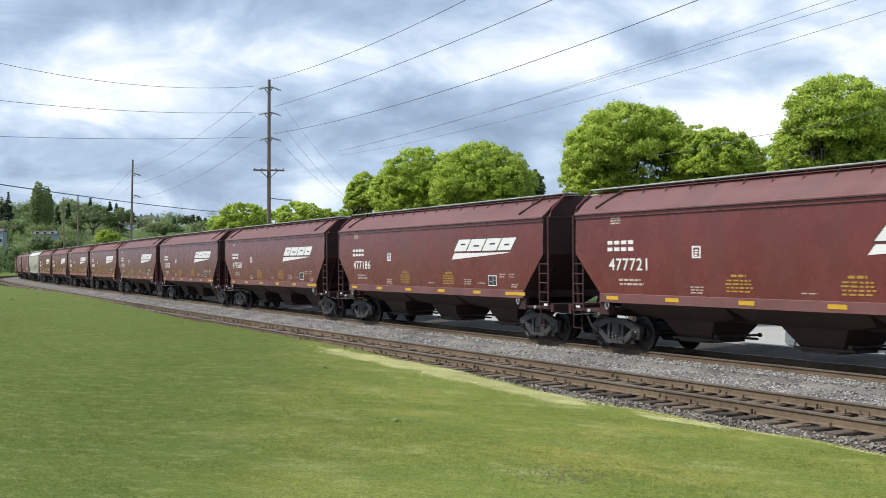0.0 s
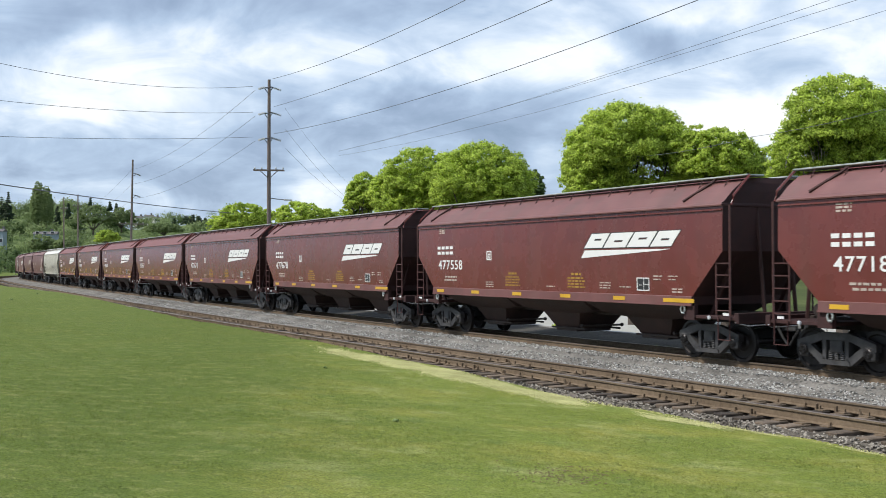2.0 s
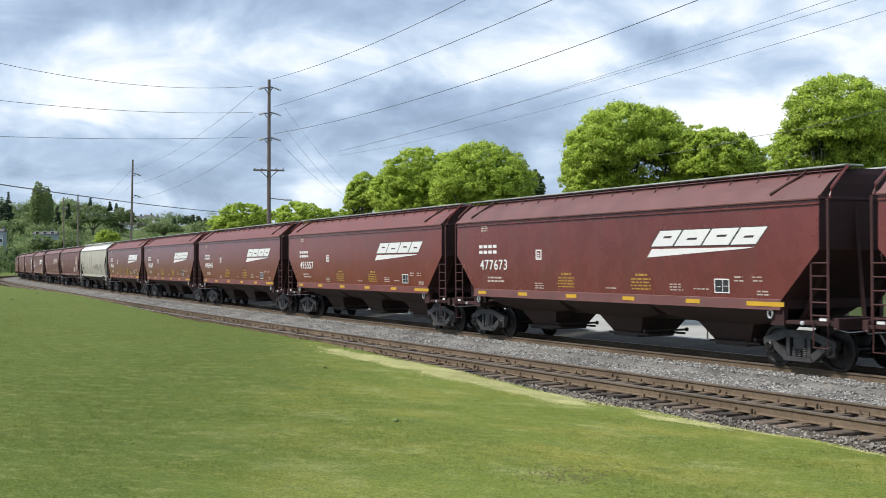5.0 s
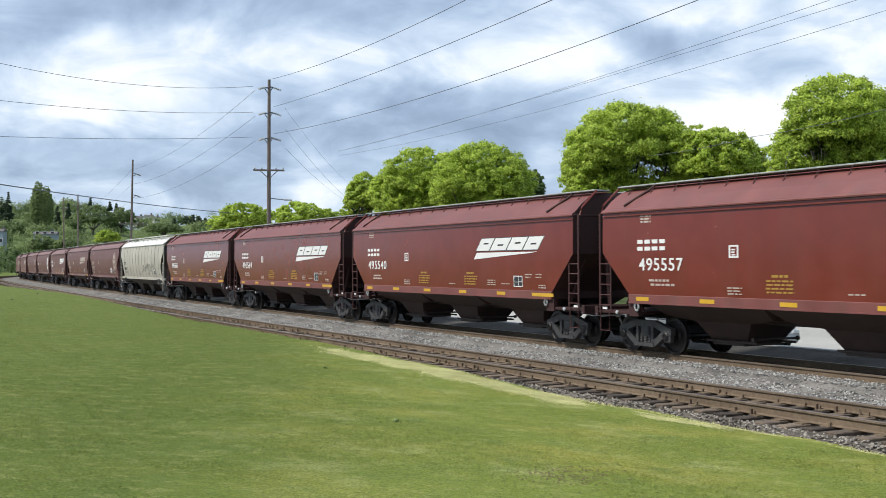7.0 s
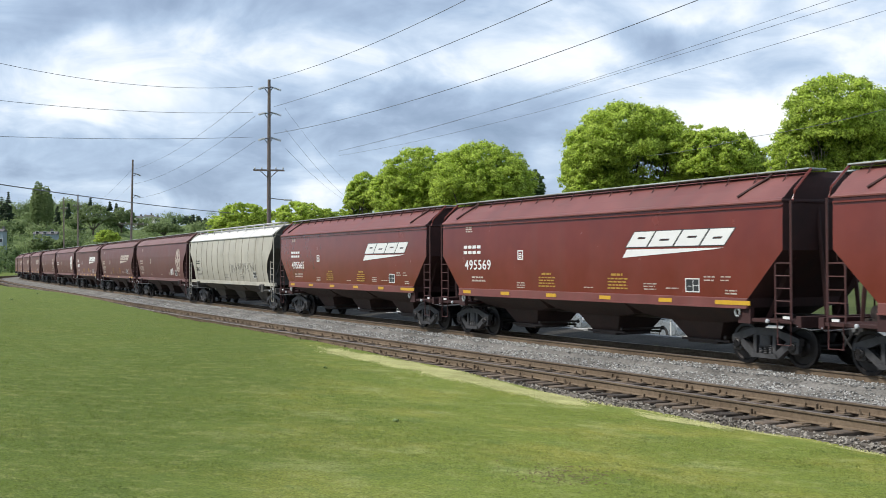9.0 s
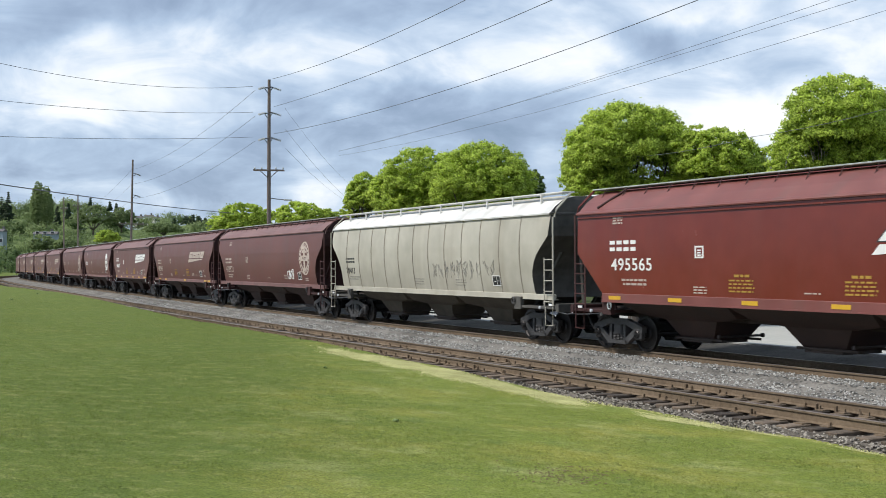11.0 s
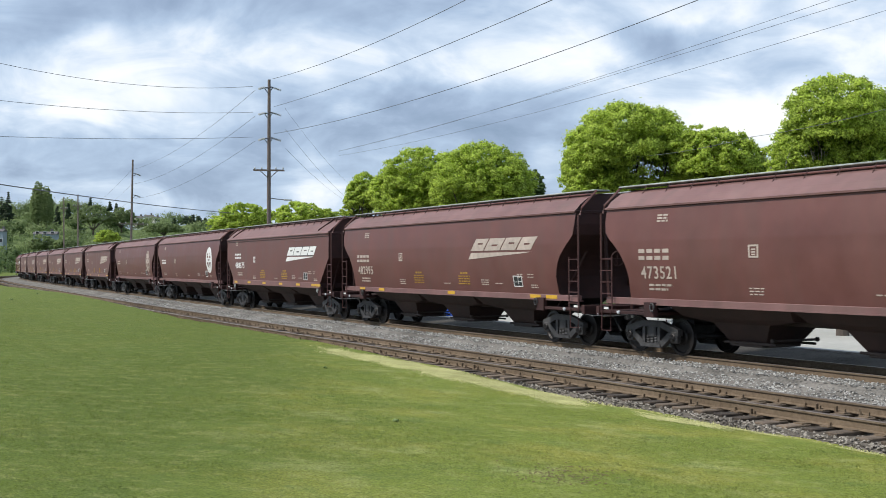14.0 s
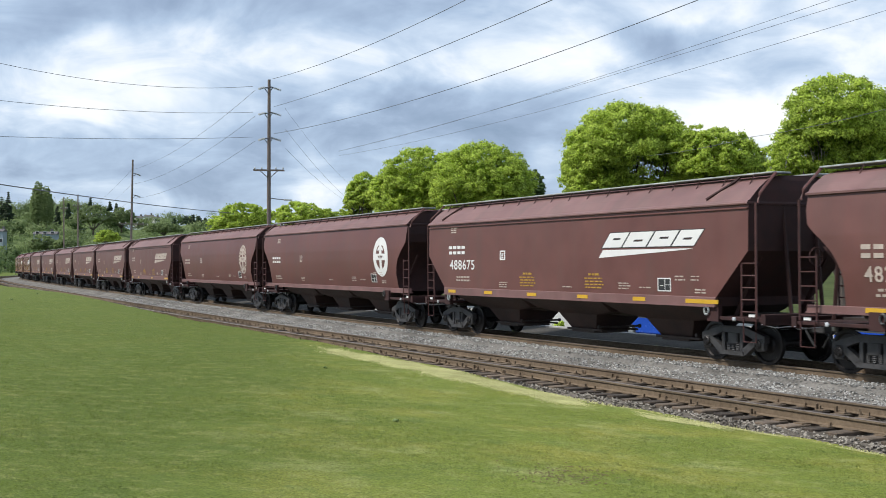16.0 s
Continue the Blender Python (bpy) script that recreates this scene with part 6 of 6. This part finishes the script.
def build_lines():
    f = 2000.0

    def spot(x, y, d):
        p = ray_point((x - 784) / f, d, 0)
        p.z = 2.383 + (467.5 - (x - 784) * 0.0043 - y) / f * d
        return p
    p1 = spot(475, 400, 80)
    build_pole((p1.x, p1.y, -1.6), 17.1, [(16.5, 0.6, "post", 0.6), (14.7, 0.6, "post", 0.6), (12.9, 0.6, "post", 0.6), (16.6, 0.25, "post", 2.9), (14.8, 0.25, "post", 2.9), (13.0, 0.25, "post", 2.9), (10.65, 1.1, "bar", -0.35)],
               "tall weathered wooden utility pole with a low crossarm behind the train", 0.3, lamp=8.6)
    p2 = spot(230, 400, 135)
    build_pole((p2.x, p2.y, -1.6), 16.6, [(15.0, 0.6, "post", 3.6), (12.4, 0.6, "post", 3.6), (8.9, 1.5, "bar", -0.3)], "wooden utility pole with short brackets far along the railway", 1.2)
    p3 = spot(138, 430, 200)
    build_pole((p3.x, p3.y, -1.6), 16.5, [(14.5, 0.8, "bar", -0.3)], "distant grey wooden utility pole by the railway", 0.0)
    p4 = spot(113, 430, 215)
    build_pole((p4.x, p4.y, -1.6), 17.0, [(14.8, 0.7, "bar", -0.3)], "distant wooden utility pole with a pale foot", 0.0)
    # conductors leaving over the track towards the camera's side
    for y0, ye, sag in ((153, -14, 1.49), (199, 116, 0.72), (243, 221, 0.34)):
        cable(spot(448, y0, 79), spot(-420, ye, 52), sag, 0.014)
    pl = spot(-420, 300, 52)
    build_pole((pl.x, pl.y, -0.5), spot(-420, -40, 52).z + 0.5, [(spot(-420, 221, 52).z + 0.5, 1.2, "bar", 0.4)], "tall wooden utility pole on the lawn side of the railway")
    pr = spot(2050, 300, 24)
    build_pole((pr.x, pr.y, -1.1), 18.0, [(14.0, 1.1, "bar", 0.2)], "tall wooden utility pole beside the railway")
    # conductors along the railway towards the camera
    for x0, y0, x1, y1, sag in ((482, 140, 1300, -269, 0.86), (486, 189, 1300, -146, 0.44), (486, 237, 1500, -105, 0.73)):
        cable(spot(x0, y0, 80), spot(x1, y1, 34), sag, 0.016)
    # conductors on to the next pole
    for y0, x1, y1 in ((160, 238, 300), (206, 238, 326), (250, 238, 352)):
        cable(spot(452, y0, 80), spot(x1, y1, 134), 0.8, 0.012)
        cable(spot(x1 - 4, y1, 135), spot(138, y1 * 0.55 + 215, 200), 0.7, 0.012)
    # a second line farther from the camera
    for y0, x1, y1, sag in ((268, 1700, -79, 0.51), (268, 1745, -71, 0.32), (276, 1750, -37, 0.67)):
        cable(spot(600, y0, 115), spot(x1, y1, 38), sag, 0.010)
    # low black cable in the distance, and service drops from the pole
    cable(spot(-60, 318, 62), spot(440, 380, 130), 0.22, 0.035, "thick dark telephone cable sagging across the distance")
    for y0, x1, y1 in ((192, 640, 345), (228, 640, 372), (262, 640, 372)):
        cable(spot(505, y0, 80), spot(x1, y1, 120), 0.5, 0.008)
    cable(spot(1330, 243, 52), spot(1800, 120, 40), 0.3, 0.010)
    cable(spot(1330, 243, 52), spot(1040, 280, 62), 0.3, 0.010)


def on_lawn(x, y):
    """The place of the lawn seen x, y across a view 1568 wide, by stepping along the sight line."""
    m = VIEW.to_3x3() @ Vector(((x - 784) / 2000.0, (441 - y) / 2000.0, -1))
    d = 4.0
    while d < 200:
        p = Vector(EYE) + m * d
        s, q = to_line(np.array([p.x]), np.array([p.y]))
        if p.z < lawn_height(float(s[0]), float(q[0])):
            break
        d += 0.05
    return p


def weed(x, y, n, seed):
    """A small dark tuft of broad-leaved weed in the lawn."""
    rng = np.random.default_rng(seed)
    p = on_lawn(x, y)
    size = 0.008 * (p - Vector(EYE)).length / 12 + 0.006
    tuft = leaf_part("weed_tuft", leaves(rng, [(0, 0, 0.02)], [0.025 + size], n, size, 0.5, 0.2), "leaf_poplar")
    tuft.location = p
    return tagged(tuft, "small dark green weed tuft in the lawn", "weed", "weeds in the lawn")


def bare_patch():
    """Thin brown earth showing through the grass."""
    rng = np.random.default_rng(9)
    verts, faces = [], []
    for k in range(240):
        x, y = 1000 + rng.normal(0, 45), 843 + rng.normal(0, 9)
        p = on_lawn(x, y)
        r = 0.012 * rng.uniform(0.5, 1.6)
        b = len(verts)
        for j in range(5):
            a = 6.28 * j / 5 + rng.uniform(0, 0.5)
            verts.append((p.x + r * math.cos(a), p.y + r * math.sin(a), p.z + 0.006 + 0.004 * rng.random()))
        verts.append((p.x, p.y, p.z + 0.016))
        faces += [(b + j, b + (j + 1) % 5, b + 5) for j in range(5)]
    tagged(part("bare_earth", (verts, faces), "earth"), "thin brown earth crumbs showing through the lawn", "soil", kind="stuff")


def marker_post(s, side, coat, label):
    """A thin post beside the road with a cap and a small foot."""
    p, _ = on_line(s, side, -1.1)
    post = tagged(new("marker_post"), label, "post", "posts beside the road")
    post.location = p
    part("shaft", add_tube(bmesh.new(), [(0, 0, -0.2), (0, 0, 0.6), (0, 0, 1.15)], 0.035, 8), coat, post)
    part("cap", add_lathe(bmesh.new(), [(1.15, 0.042), (1.17, 0.042), (1.20, 0.012)], "z", 8), "galv", post)


def roadside_shrub():
    """A low yellow-green shrub at the edge of the parking ground."""
    rng = np.random.default_rng(71)
    p = ray_point((990 - 784) / 2000.0, 57, -1.0)
    shrub = tagged(new("shrub"), "low yellow-green shrub beside the pale parking ground", "shrub")
    shrub.location = p
    part("stem", add_tube(bmesh.new(), [(0, 0, -0.1), (0.02, 0, 0.15), (0.05, 0.03, 0.32)], 0.03, 6, 0.012), "bark", shrub)
    leaf_part("foliage", leaves(rng, [(0, 0, 0.22), (0.18, 0.1, 0.18), (-0.16, 0.05, 0.2), (0.03, -0.1, 0.36)], [0.2, 0.16, 0.17, 0.15], 900, 0.045, 0.9, 0.3), "leaf", shrub)


build_ground()
build_edging()
marker_post(35.1, -8.9, "white", "thin white marker post beside the road")
marker_post(32.9, -8.9, "pole", "thin weathered timber post beside the road")
build_lines()
roadside_shrub()
build_trees()
build_far()
build_hill_things()
build_traffic()
build_train()
build_track(NEAR_TRACK, "rusty railway track on dark timber sleepers beside the lawn", True, 2.0, 320)
build_track(0.0, "railway track on timber sleepers under the train", False, -10.0, 260)
scatter_stones("ballast_stones", "stones", 30000, (4, 95), (0.84, 4.1), 0.030, 21, "loose grey crushed stones between the tracks")
scatter_stones("ballast_stones", "dark_stones", 6000, (4, 85), (4.0, 6.8), 0.025, 22, "loose dark brown stones between the nearer sleepers")
scatter_stones("ballast_stones", "dark_stones", 9000, (4, 85), (6.75, 7.55), 0.032, 23, "loose grey-brown stones along the lawn's edge")
grass("lawn_grass", "blade", 330000, 31, "short mown green grass blades on the lawn", 0.0085, reach=(5.0, 70.0), lean=0.75, width=0.0036)
grass("edge_grass", "dry", 5000, 33, "dry straw-coloured grass along the edge of the ballast", 0.025, edge=(4, 90, 7.25, 0.22), width=0.004)


def worn_spot(x, y, along, across):
    p = on_lawn(x, y)
    s, q = to_line(np.array([p.x]), np.array([p.y]))
    return (float(s[0]), float(q[0]), along, across)


grass("straw_grass", "dry", 140000, 34, "worn straw-coloured grass on the crest of the bank", 0.008, lean=1.0, width=0.0065, spots=[
    worn_spot(*k) for k in ((745, 651, 0.8, 0.17), (790, 662, 0.9, 0.24), (835, 672, 0.8, 0.17), (880, 680, 0.7, 0.10), (940, 697, 0.6, 0.17), (975, 703, 0.5, 0.12),
                            (1180, 742, 0.5, 0.09), (1330, 762, 0.6, 0.09), (1460, 775, 0.6, 0.09), (480, 590, 1.6, 0.26), (345, 564, 1.6, 0.20), (385, 571, 1.6, 0.20), (640, 632, 1.0, 0.17), (690, 641, 1.0, 0.20))])

bare_patch()
for i, (x, y, n) in enumerate(((700, 747, 60), (66, 521, 40), (20, 531, 40), (575, 652, 30))):
    weed(x, y, n, 60 + i)


def motions():
    times = [0.5 * k for k in range(33)]
    for car, start in TRAIN:
        walk(car, [(t, wagon_pose(start - train_run(t))) for t in times])
    for car, start, speed in AUTOS:
        rows = []
        for t in times:
            p, h = on_line(start - speed * t, -12.0, -0.995)
            rows.append((t, Matrix.Translation(p) @ pose(0, 0, 0, 0, 0, -math.degrees(h))))
        walk(car, rows)
    # wheels roll without slipping, a row for every thirtieth of a second
    ticks = [k / FPS for k in range(16 * FPS + 1)]
    for car, start in TRAIN[:16]:
        for o in car.children_recursive:
            if o.name.startswith("wheelset"):
                y = o.location.y
                walk(o, [(t, pose(0, y, 0.46, math.degrees(train_run(t) / 0.46) % 360)) for t in ticks])


motions()
